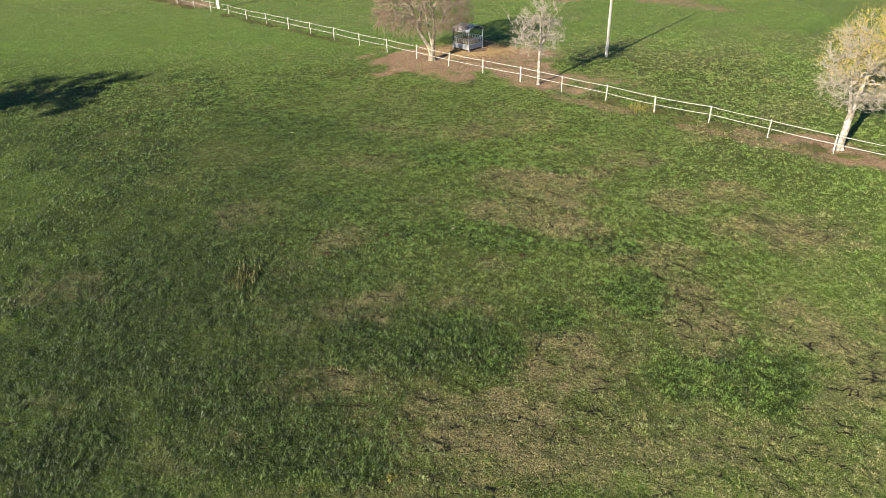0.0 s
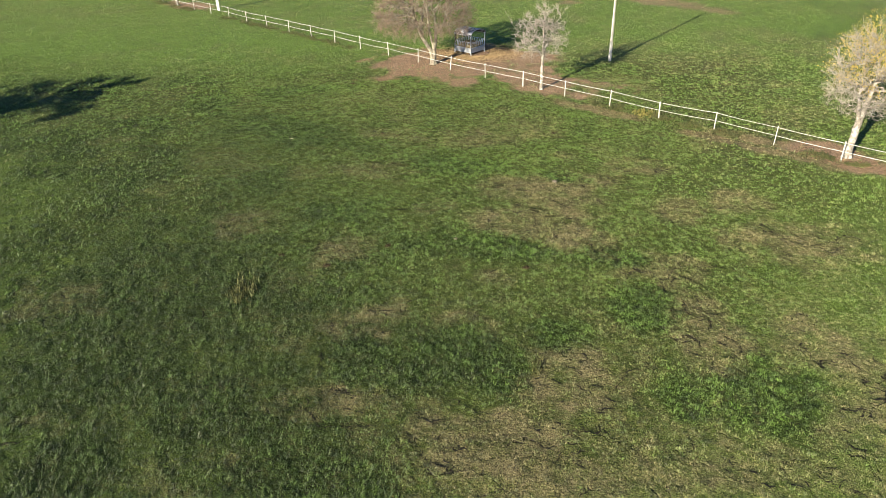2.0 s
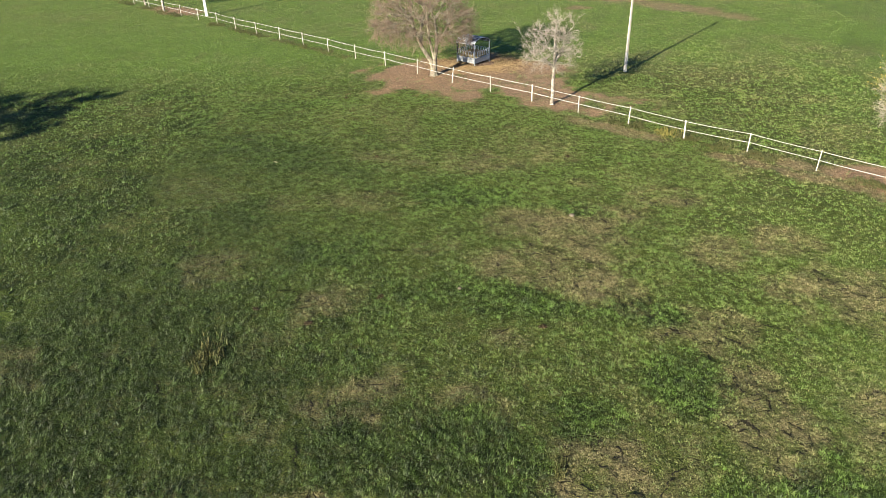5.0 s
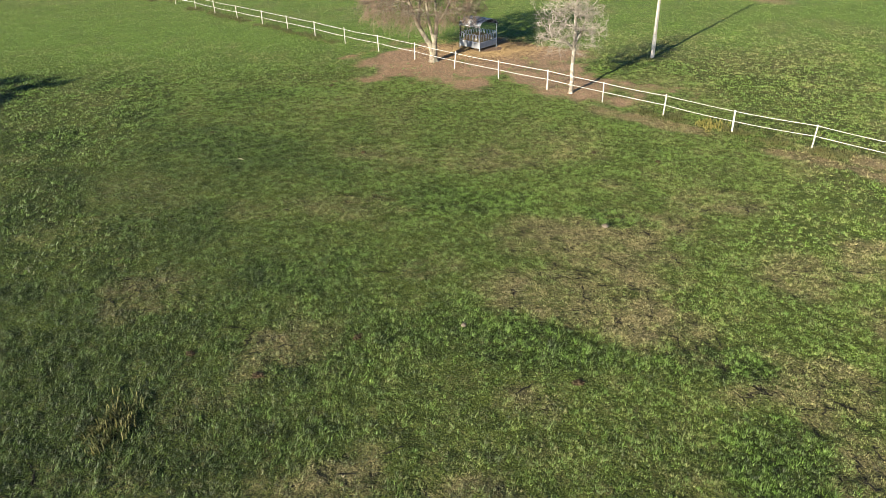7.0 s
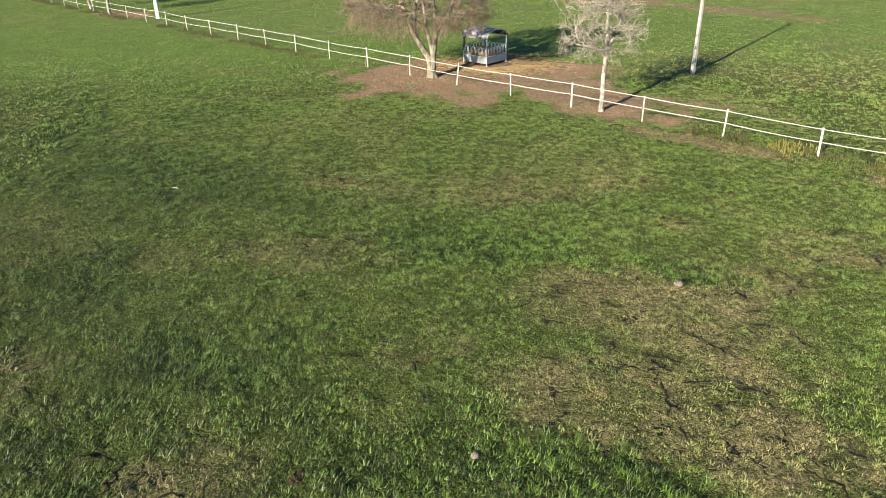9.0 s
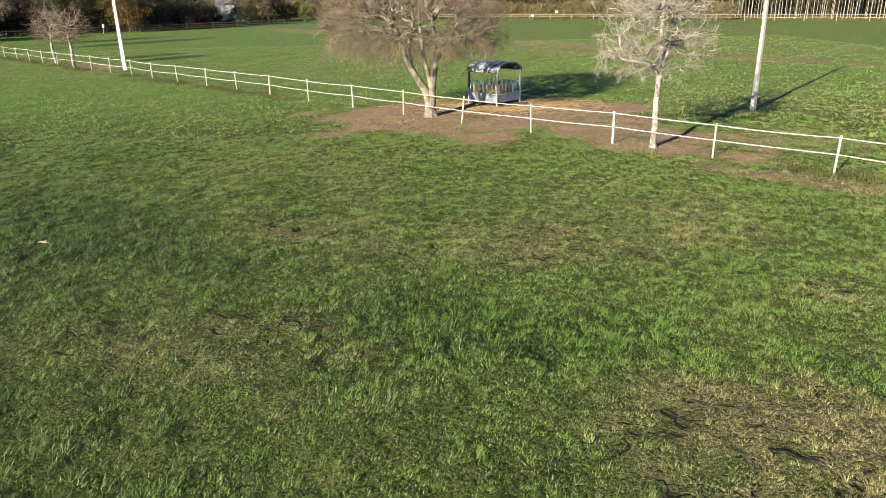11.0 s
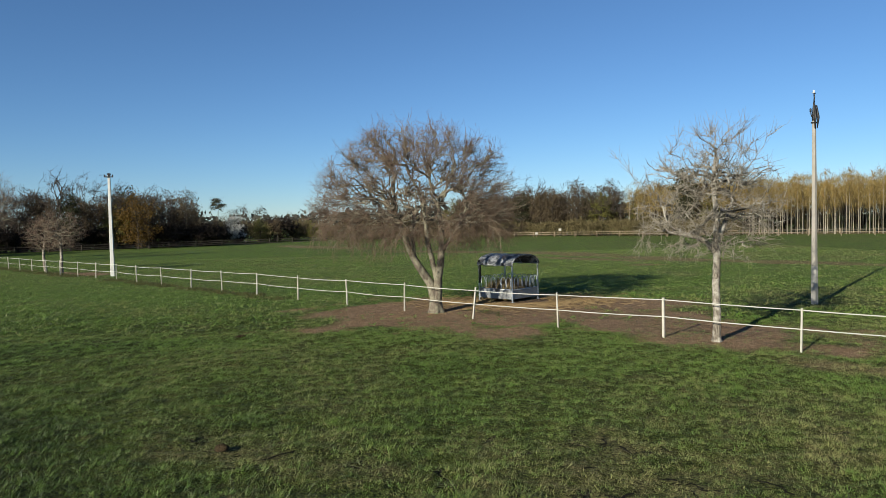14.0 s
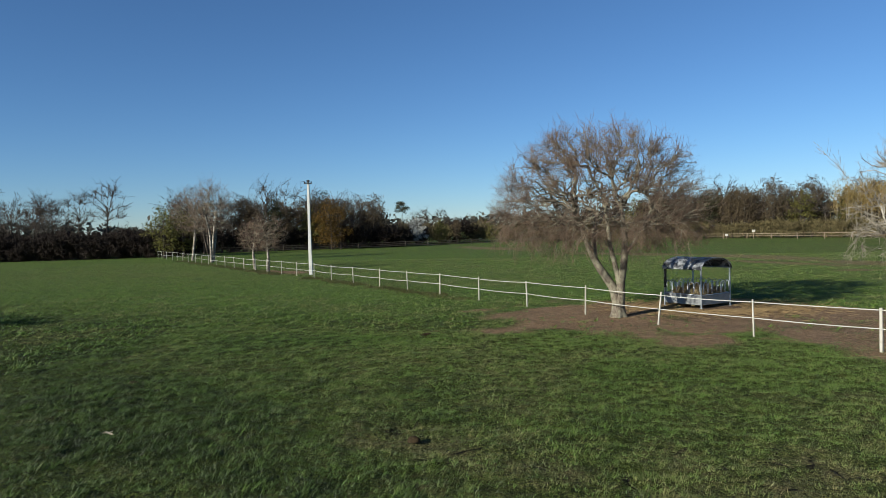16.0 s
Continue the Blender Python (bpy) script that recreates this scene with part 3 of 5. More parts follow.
# ---- grass ----
def grass_object(name, label, area, clumps, blades, size, width, radius, seed, keep=None, fade=None, even=1.0):
    """Tufts of blades over an area, thicker and taller where the ground is lush, thin on straw, none on bare earth."""
    rs = np.random.RandomState(seed)
    x0, x1, y0, y1 = area
    cx, cy = rs.uniform(x0, x1, clumps), rs.uniform(y0, y1, clumps)
    if keep is not None:
        k = keep(cx, cy)
        cx, cy = cx[k], cy[k]
    e, s, _, l = patches(cx, cy)
    dens = (0.25 + 0.5 * vnoise(cx, cy, 0.8, 51) + 0.85 * vnoise(cx, cy, 3.4, 56)) * (1 - 0.40 * s) * np.clip(1 - 1.25 * e, 0, 1) + 0.5 * l
    if fade is not None:
        dens *= fade(cx, cy)
    k = (rs.rand(len(cx)) < dens) & ~on_split(cx, cy)
    cx, cy, s, l = cx[k], cy[k], s[k], l[k]
    n = len(cx)
    tussock = vnoise(cx, cy, 4.3, 60)
    # tone rises towards the north
    north_tone = 0.95 + 0.27 * np.clip((cy + 36) / 12, 0, 1)
    tall = size * (0.65 + 0.75 * tussock) * (0.5 + 0.5 * vnoise(cx, cy, 0.7, 52) + 0.4 * vnoise(cx, cy, 3.0, 55) + 0.35 * l - 0.25 * s) * rs.uniform(0.6, 1.45, n)
    tuft = radius * rs.uniform(0.5, 1.2, n)
    m = n * blades
    rep = lambda a: np.repeat(a, blades)
    # about half of the blades lean north-east, shaped to show their sunlit sides
    ang, q = np.where(rs.rand(m) < 0.55, rs.normal(0.885, 0.6, m), rs.uniform(0, 2 * np.pi, m)), np.sqrt(rs.rand(m))
    lean, rad = 0.45 + 0.95 * rs.uniform(0, 1, m) ** 0.8, q * rep(tuft)
    bx, by = rep(cx) + np.cos(ang) * rad, rep(cy) + np.sin(ang) * rad
    h = np.maximum(rep(tall) * (1.15 - 0.5 * q) * rs.uniform(0.7, 1.1, m), 0.02)
    face = ang + rs.uniform(-1.4, 1.4, m)
    w = width * rs.uniform(0.6, 1.3, m)
    z = ground_z(bx, by) - 0.008
    px, py = -np.sin(face) * w, np.cos(face) * w
    a = np.stack([bx - px, by - py, z], -1)
    b = np.stack([bx + px, by + py, z], -1)
    c = np.stack([bx + np.cos(ang) * h * np.sin(lean), by + np.sin(ang) * h * np.sin(lean), z + h * np.cos(lean)], -1)
    me = mesh_np(name, np.stack([a, b, c], 1), np.arange(3 * m).reshape(-1, 3), M_GRASS, False)
    tint = np.clip(rep(s) * 0.95 - 0.25 * rep(l) + rep(rs.normal(0.03, 0.2, n)) + rs.uniform(-0.15, 0.2, m), 0, 1)
    # westward shade painted into the blade tone, weaker in the north
    west_shade = 0.52 + 0.58 * np.clip((cx + 10 + 8 * (vnoise(cx, cy, 0.12, 54) - 0.5)) / 22, 0, 1)
    west_shade = 1 - (1 - west_shade) * np.clip((-3 - cy) / 16, 0.2, 1)
    tone = np.clip(rep((0.72 + 0.36 * vnoise(cx, cy, 1.6, 53) + even * (0.75 * (tussock - 0.4) + rs.normal(0, 0.33, n)) - 0.2 * l) * west_shade * north_tone), 0.16, 1.25)
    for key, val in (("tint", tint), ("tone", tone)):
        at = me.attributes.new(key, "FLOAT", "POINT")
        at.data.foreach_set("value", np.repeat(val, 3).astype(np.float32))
    return tagged(new(name, me), label, "grass", kind="stuff")


def in_near(x, y):
    return (np.abs(x) < np.minimum(6 + 0.9 * (y + 34), 17)) & (y > -31) & (y < -4)


def in_south(x, y):
    return ~in_near(x, y) & (np.abs(x + 1) < 0.68 * (y + 69)) & (np.abs(x) < 18) & (y < -29)


def in_mid(x, y):
    return ~in_near(x, y) & ~in_south(x, y) & (np.abs(x + 1) < 0.68 * (y + 69))


def in_far(x, y):
    return (y > 8 - 6 * vnoise(x, y, 0.3, 58)) & (np.abs(x + 1) < 0.9 * (y + 36))


def thin_out(x, y):
    """Tall tufts grow sparser beyond the fence and towards the pasture's edges."""
    return np.clip(np.minimum((10 - y) / 12, (np.minimum(x + 52, 40 - x)) / 12), 0.0, 1)


NEAR, SOUTH, MID = (-17, 17, -31, -4), (-18, 18, -52, -29), (-52, 38, -50, 36)
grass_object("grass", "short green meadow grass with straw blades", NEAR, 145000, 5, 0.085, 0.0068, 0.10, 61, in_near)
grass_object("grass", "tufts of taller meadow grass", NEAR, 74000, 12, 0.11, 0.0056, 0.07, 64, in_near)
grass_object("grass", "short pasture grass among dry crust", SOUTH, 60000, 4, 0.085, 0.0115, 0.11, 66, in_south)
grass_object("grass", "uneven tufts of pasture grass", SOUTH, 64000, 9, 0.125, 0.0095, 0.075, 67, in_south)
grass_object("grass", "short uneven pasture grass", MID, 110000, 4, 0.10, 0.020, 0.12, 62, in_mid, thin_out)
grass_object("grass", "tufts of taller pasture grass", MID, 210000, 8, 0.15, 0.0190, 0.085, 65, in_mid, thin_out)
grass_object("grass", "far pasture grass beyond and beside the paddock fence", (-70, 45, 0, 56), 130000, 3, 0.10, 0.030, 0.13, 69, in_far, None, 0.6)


def crack_shade_mesh():
    """Broken, ragged, slightly raised strips whose darkness stands for the shade in the splits."""
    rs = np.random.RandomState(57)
    shade_strips = []
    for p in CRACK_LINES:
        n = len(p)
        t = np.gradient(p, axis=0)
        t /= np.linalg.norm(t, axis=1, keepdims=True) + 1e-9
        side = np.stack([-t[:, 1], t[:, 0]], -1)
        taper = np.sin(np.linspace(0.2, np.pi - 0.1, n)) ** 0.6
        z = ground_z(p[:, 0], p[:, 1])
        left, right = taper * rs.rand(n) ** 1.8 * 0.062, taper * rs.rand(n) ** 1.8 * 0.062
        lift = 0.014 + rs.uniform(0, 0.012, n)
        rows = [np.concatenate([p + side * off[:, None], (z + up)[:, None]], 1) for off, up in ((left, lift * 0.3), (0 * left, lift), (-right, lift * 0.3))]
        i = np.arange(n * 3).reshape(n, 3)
        shade_strips.append((np.stack(rows, 1), np.stack([i[:-1, :-1], i[:-1, 1:], i[1:, 1:], i[1:, :-1]], -1).reshape(-1, 4)))
    v, f = join(*shade_strips)
    return mesh_np("crack_shade", v, np.concatenate(f), M_CRACK_SHADE)


tagged(new("crack_shade", crack_shade_mesh()), "raised dark strips standing for the shade inside the ground cracks", "ground", kind="stuff")


# ---- trees ----
def unit(v):
    return v / (np.linalg.norm(v, axis=-1, keepdims=True) + 1e-9)


class Skeleton:
    """Limbs grown level by level from stems to targets in the crown."""

    def __init__(self, seed):
        self.rs = np.random.RandomState(seed)
        self.pos, self.rad, self.tan = np.zeros((0, 3)), np.zeros(0), np.zeros((0, 3))
        self.pieces = []

    def stem(self, points, radii, sides=10, keep_from=0.4):
        """A main stem through the given points."""
        pts, rad = np.array(points, float), np.array(radii, float)
        s = np.linspace(0, len(pts) - 1, 5 * (len(pts) - 1) + 1)
        cols = [np.interp(s, np.arange(len(pts)), pts[:, k]) for k in range(3)]
        P, R = np.stack(cols, -1), np.interp(s, np.arange(len(pts)), rad)
        for _ in range(3):
            P[1:-1] = (P[:-2] + 2 * P[1:-1] + P[2:]) / 4
        P[1:-1, :2] += self.rs.uniform(-0.12, 0.12, (len(P) - 2, 2)) * R[1:-1, None]
        self.pieces.append(("trunk", tubes(P[None], R[None], sides)))
        k = int(keep_from * len(P))
        self.add(P[None, k:], R[None, k:])
        return self

    def add(self, P, R):
        T = unit(np.gradient(P, axis=1))
        self.pos = np.concatenate([self.pos, P.reshape(-1, 3)])
        self.rad = np.concatenate([self.rad, R.ravel()])
        self.tan = np.concatenate([self.tan, T.reshape(-1, 3)])

    def grow(self, targets, r0, r1, segs, sides, lift=0.3, wobble=0.08, kind="crown", above=0.8):
        """Limbs from the nearest fitting node to each target."""
        tg = np.asarray(targets, float)
        base = np.zeros(len(tg), int)
        for a in range(0, len(tg), 400):
            d = tg[a:a + 400, None] - self.pos[None]
            cost = np.linalg.norm(d, axis=2) + above * np.clip(-d[:, :, 2], 0, None)
            cost -= 0.25 * (d * self.tan[None]).sum(2)
            base[a:a + 400] = cost.argmin(1)
        p0, t0, rr = self.pos[base], self.tan[base], self.rad[base]
        span = np.linalg.norm(tg - p0, axis=1, keepdims=True)
        mid = p0 + (0.45 * t0 + 0.35 * unit(tg - p0)) * span * 0.6 + np.array([0, 0, lift]) * span * 0.4
        s = np.linspace(0, 1, segs + 1)[None, :, None]
        P = (1 - s) ** 2 * p0[:, None] + 2 * s * (1 - s) * mid[:, None] + s ** 2 * tg[:, None]
        P[:, 1:-1] += self.rs.normal(0, 1, (len(tg), segs - 1, 3)) * (wobble * span / segs ** 0.5)[:, None]
        start = np.minimum(rr * 0.8, r0 * self.rs.uniform(0.75, 1.2, len(tg)))
        s1 = np.linspace(0, 1, segs + 1)[None]
        R = start[:, None] * (1 - s1) + np.minimum(start, r1)[:, None] * s1
        self.pieces.append((kind, tubes(P, R, sides)))
        self.add(P[:, 1:], R[:, 1:])
        return P

    def twigs(self, paths, count, length, r, up=0.1, out=None, sides=3, segs=2, kind="twig_canopy", spread=0.9):
        """Short shoots along the given limbs."""
        rs = self.rs
        i, k = rs.randint(0, len(paths), count), rs.randint(1, paths.shape[1], count)
        p0 = paths[i, k] + (paths[i, k - 1] - paths[i, k]) * rs.rand(count, 1)
        tang = unit(paths[i, k] - paths[i, k - 1])
        way = unit(tang * 0.7 + rs.normal(0, spread * 0.55, (count, 3)) + np.array([0, 0, up]))
        ln = length * rs.uniform(0.45, 1.25, (count, 1))
        bend = rs.normal(0, 0.16, (count, 3)) + np.array([0, 0, up * 0.5])
        s = np.linspace(0, 1, segs + 1)[None, :, None]
        P = p0[:, None] + way[:, None] * ln[:, None] * s + bend[:, None] * ln[:, None] * s ** 2
        R = np.linspace(r, r * 0.45, segs + 1)[None] * rs.uniform(0.7, 1.25, (count, 1))
        self.pieces.append((kind, tubes(P, R, sides)))
        return P

    def meshes(self, mats):
        out = {}
        for kind in dict.fromkeys(k for k, _ in self.pieces):
            v, f = join(*[p for k, p in self.pieces if k == kind])
            out[kind] = mesh_np(kind, v, np.concatenate(f), mats[kind])
        return out


def dome(rs, n, c, r_side, r_up, r_down, inner=0.9, outer=1.0, squash=(1, 1)):
    """Points between two shells of a lopsided dome."""
    d = unit(rs.normal(0, 1, (n, 3)))
    d[:, 2] = np.abs(d[:, 2]) * np.where(rs.rand(n) < r_down / (r_up + r_down), -1, 1)
    q = rs.uniform(inner ** 2, outer ** 2, (n, 1)) ** 0.5
    sc = np.where(d[:, 2:] > 0, r_up, r_down)
    return np.array(c) + d * q * np.concatenate([np.full((n, 1), r_side * squash[0]), np.full((n, 1), r_side * squash[1]), sc], 1)


def leaves_mesh(name, centres, per, spread, size, mat, rs, flat=0.7, narrow=0.55, upright=0.0):
    """Many small leaves or upright shoots about the given points, each a bent pair of triangles."""
    c = np.repeat(np.asarray(centres, float), per, axis=0)
    n = len(c)
    c = c + rs.normal(0, 1, (n, 3)) * spread * np.array([1, 1, flat])
    u = unit(rs.normal(0, 1, (n, 3)) + np.array([0, 0, upright]))
    w = unit(np.cross(u, rs.normal(0, 1, (n, 3))))
    s = size * rs.uniform(0.5, 1.3, (n, 1))
    n_ = np.cross(u, w)
    verts = np.stack([c - u * s, c + w * s * narrow + n_ * s * 0.27 * narrow, c + u * s, c - w * s * narrow + n_ * s * 0.27 * narrow], 1)
    i = np.arange(n * 4).reshape(n, 4)
    return mesh_np(name, verts, np.concatenate([i[:, [0, 1, 2]], i[:, [0, 2, 3]]]), mat, False)


def plant(name, label, category, meshes, at, turn=0.0, group="", leaf_labels=None):
    ob = thing(name, label, category, group, at=at, turn=turn)
    for k, me in meshes.items():
        part(k, me, ob, (leaf_labels or {}).get(k, ""))
    return ob


def root_flare(rs, r, height=0.55, lobes=5, sides=20):
    """The widening foot of a trunk with root buttresses."""
    k = 6
    verts = []
    ph = rs.uniform(0, 6.28)
    for a in range(k + 1):
        z = height * a / k
        f = (1 - a / k) ** 2
        for b in range(sides):
            t = 2 * np.pi * b / sides
            q = r * (1 + f * (0.35 + 0.32 * np.cos(lobes * t + ph) + 0.12 * np.cos(2 * t)))
            verts.append((q * np.cos(t), q * np.sin(t), z - 0.06))
    i = np.arange((k + 1) * sides).reshape(k + 1, sides)
    j = np.roll(i, -1, axis=1)
    return np.array(verts), np.stack([i[:-1], j[:-1], j[1:], i[1:]], -1).reshape(-1, 4)


def big_tree():
    """Wide, domed, leafless tree with two leaning stems and hanging outer twigs."""
    sk = Skeleton(71)
    rs = sk.rs
    sk.pieces.append(("trunk", root_flare(rs, 0.25, 0.6)))
    sk.stem([(-0.04, 0, -0.1), (-0.07, 0, 0.85), (-0.30, 0.04, 1.4), (-0.75, 0.08, 2.05), (-1.15, 0.06, 2.9), (-1.6, 0, 4.2)], [0.22, 0.20, 0.18, 0.155, 0.13, 0.085], 12, 0.7)
    sk.stem([(0.08, 0.02, -0.1), (0.07, 0.0, 0.8), (0.12, -0.03, 1.4), (0.25, -0.08, 2.1), (0.33, -0.2, 3.1), (0.2, -0.3, 4.5)], [0.22, 0.20, 0.175, 0.145, 0.115, 0.075], 12, 0.7)
    sk.stem([(0.10, -0.04, 1.3), (-0.06, 0.0, 2.0), (-0.28, 0.15, 2.9), (-0.42, 0.3, 4.4)], [0.13, 0.115, 0.10, 0.07], 10, 0.55)
    sk.stem([(-0.9, 0.08, 2.4), (-0.95, 0.9, 3.4), (-0.75, 1.6, 4.4)], [0.11, 0.10, 0.07], 8, 0.5)
    sk.stem([(0.30, -0.15, 2.6), (0.85, -0.1, 3.3), (1.3, 0.1, 4.1)], [0.09, 0.08, 0.06], 8, 0.5)
    c = (-0.68, 0.1, 3.95)
    l1 = sk.grow(dome(rs, 26, c, 2.7, 2.6, 0.2, 0.75, 1.0), 0.085, 0.04, 8, 7, 0.25, 0.12)
    l2 = sk.grow(dome(rs, 180, c, 4.0, 3.7, 0.5, 0.65, 1.0), 0.040, 0.017, 7, 5, 0.15, 0.13)
    l3 = sk.grow(dome(rs, 1150, c, 4.85, 4.25, 0.8, 0.7, 1.0), 0.016, 0.007, 6, 4, 0.10, 0.13)
    low = dome(rs, 420, (c[0], c[1], 3.75), 4.65, 0.35, 0.95, 0.6, 1.02)
    low = low[np.hypot(low[:, 0] - c[0], low[:, 1] - c[1]) > 1.7]
    low[:, 2] -= 0.95 * rs.rand(len(low)) ** 2
    l4 = sk.grow(low, 0.014, 0.006, 6, 4, 0.8, 0.10)
    fine = sk.twigs(l3, 7500, 0.5, 0.0052, 0.12)
    sk.twigs(fine, 13000, 0.28, 0.0043, 0.15, segs=1)
    sk.twigs(l2, 1100, 0.5, 0.0062, 0.2)
    fine = sk.twigs(l4, 2600, 0.42, 0.0052, -0.45)
    sk.twigs(fine, 3400, 0.22, 0.0043, -0.3, segs=1)
    out = sk.meshes({"trunk": M_BARK, "crown": M_BARK, "twig_canopy": M_TWIG})
    tips = np.concatenate([fine[:, -1], l4[:, 3:].reshape(-1, 3)])
    out["bud_haze"] = leaves_mesh("bud_haze", tips, 2, 0.07, 0.026, M_BUD, rs)
    return out


def white_tree():
    """Pruned, pale, leafless tree: straight trunk, knotted head, wild shoots."""
    sk = Skeleton(72)
    rs = sk.rs
    sk.pieces.append(("trunk", root_flare(rs, 0.12, 0.4)))
    sk.stem([(0, 0, -0.1), (0.02, 0, 0.8), (-0.01, 0.02, 1.6), (0.03, 0, 2.4), (0.0, 0, 3.1)], [0.13, 0.12, 0.112, 0.11, 0.09], 12, 0.8)
    sk.stem([(0, 0, 2.9), (0.05, 0.05, 3.8), (-0.02, 0.1, 4.8), (0.05, 0.1, 5.7)], [0.105, 0.09, 0.065, 0.03], 8, 0.2)
    sk.stem([(-0.05, -0.03, 2.75), (-0.45, -0.1, 3.15), (-0.9, -0.15, 3.25), (-1.5, -0.2, 3.35)], [0.09, 0.075, 0.06, 0.03], 8, 0.3)
    sk.stem([(0.05, 0.0, 3.0), (0.4, 0.3, 3.6), (0.75, 0.5, 4.3)], [0.09, 0.07, 0.04], 8, 0.3)
    c = (-0.25, 0, 4.1)
    l1 = sk.grow(dome(rs, 20, c, 1.35, 1.4, 0.7, 0.7, 1.0), 0.045, 0.022, 7, 6, 0.2, 0.16)
    l2 = sk.grow(dome(rs, 150, c, 2.2, 2.2, 1.3, 0.5, 1.05), 0.020, 0.010, 6, 5, 0.15, 0.17)
    l3 = sk.grow(dome(rs, 320, (-0.25, 0, 4.0), 2.3, 2.15, 1.5, 0.45, 1.05), 0.012, 0.007, 6, 4, 0.1, 0.18)
    top = np.stack([rs.normal(-0.1, 0.8, 20), rs.normal(0, 0.8, 20), rs.uniform(5.7, 6.5, 20)], -1)
    l4 = sk.grow(top, 0.018, 0.006, 6, 4, 0.3, 0.08)
    sk.twigs(l2, 1500, 0.42, 0.0062, 0.15)
    sk.twigs(l3, 1700, 0.36, 0.0054, 0.1)
    sk.twigs(l4, 330, 0.45, 0.0055, 0.35)
    low = np.stack([rs.uniform(-2.2, 1.6, 26), rs.uniform(-1.8, 1.8, 26), rs.uniform(2.5, 3.1, 26)], -1)
    sk.twigs(sk.grow(low, 0.011, 0.005, 6, 4, 0.5, 0.14), 350, 0.36, 0.005, -0.2)
    return sk.meshes({"trunk": M_PALE_BARK, "crown": M_PALE_BARK, "twig_canopy": M_PALE_TWIG})


def yellow_tree():
    """Pale-stemmed tree with the last yellow leaves in its upper crown."""
    sk = Skeleton(73)
    rs = sk.rs
    sk.pieces.append(("trunk", root_flare(rs, 0.24, 0.5)))
    sk.stem([(0, 0, -0.1), (0.05, 0, 0.9), (0.13, 0.02, 1.8), (0.24, 0.05, 2.6), (0.42, 0.1, 3.6), (0.6, 0.1, 4.8)], [0.24, 0.21, 0.20, 0.18, 0.13, 0.08], 12)
    sk.stem([(0.18, 0.02, 2.1), (-0.08, -0.1, 2.9), (-0.35, -0.15, 3.9)], [0.13, 0.11, 0.07], 8, 0.3)
    c = (0.6, 0.1, 4.6)
    l1 = sk.grow(dome(rs, 20, c, 1.9, 2.2, 1.4, 0.7, 1.0), 0.07, 0.035, 7, 6, 0.3, 0.13)
    l2 = sk.grow(dome(rs, 130, c, 2.7, 3.4, 2.2, 0.6, 1.0), 0.034, 0.013, 6, 5, 0.2, 0.14)
    l3 = sk.grow(dome(rs, 520, c, 3.0, 3.8, 2.4, 0.55, 1.02), 0.017, 0.008, 6, 4, 0.2, 0.14)
    sk.twigs(sk.twigs(l3, 3200, 0.5, 0.0068, 0.15), 2600, 0.3, 0.0055, 0.2, segs=1)
    sk.twigs(l2, 900, 0.5, 0.0072, 0.15)
    ends = l3[:, -1]
    up = ends[(ends[:, 2] > 4.4) & (vnoise(ends[:, 0] + 20, ends[:, 2], 0.75, 5) > 0.42) & (ends[:, 0] > -1.2)]
    out = sk.meshes({"trunk": M_PALE_BARK, "crown": M_PALE_BARK, "twig_canopy": M_PALE_TWIG})
    out["foliage"] = leaves_mesh("foliage", up, 36, 0.30, 0.042, M_YELLOW, rs)
    return out


def spare_tree(seed, height, width, low, stems, mats, fine=1.0, twig=0.018, stout=1.0):
    """A leafless tree of the hedges and woods."""
    sk = Skeleton(seed)
    rs = sk.rs
    r = 0.018 * height * stout
    for k in range(stems):
        a = rs.uniform(0, 6.28)
        lean = 0.0 if stems == 1 else rs.uniform(0.1, 0.22)
        tip = np.array([np.cos(a) * lean * height * 0.6, np.sin(a) * lean * height * 0.6, height * (0.62 if fine > 0.6 else 0.5)])
        mid = tip * 0.5 + np.array([rs.normal(0, 0.02) * height, rs.normal(0, 0.02) * height, 0])
        sk.stem([(0.15 * np.cos(a) * (stems > 1), 0.15 * np.sin(a) * (stems > 1), -0.1), mid, tip], [r, r * 0.75, r * 0.35], 7, 0.3)
    c = (0, 0, low + (height - low) * 0.45)
    up, dn = (height - low) * 0.55, (height - low) * 0.42
    l1 = sk.grow(dome(rs, 14, c, width * 0.55, up * 0.65, dn * 0.5, 0.7, 1.0), r * 0.45, r * 0.2, 5 if fine > 0.6 else 4, 5 if fine > 0.6 else 4, 0.35, 0.13)
    l2 = sk.grow(dome(rs, int(60 * fine), c, width * 0.9, up * 0.95, dn * 0.9, 0.6, 1.0), r * 0.22, r * 0.1, 5 if fine > 0.6 else 3, 4 if fine > 0.6 else 3, 0.25, 0.13)
    l3 = sk.grow(dome(rs, int(190 * fine), c, width, up, dn, 0.55, 1.03), r * 0.1, twig, 4 if fine > 0.6 else 3, 3, 0.2, 0.14)
    s = 2 if fine > 0.6 else 1
    sk.twigs(l3, int(1100 * fine), height * 0.09, twig * 0.7, 0.25, segs=s)
    sk.twigs(l2, int(400 * fine), height * 0.09, twig * 0.75, 0.3, segs=s)
    return sk, sk.meshes(mats)


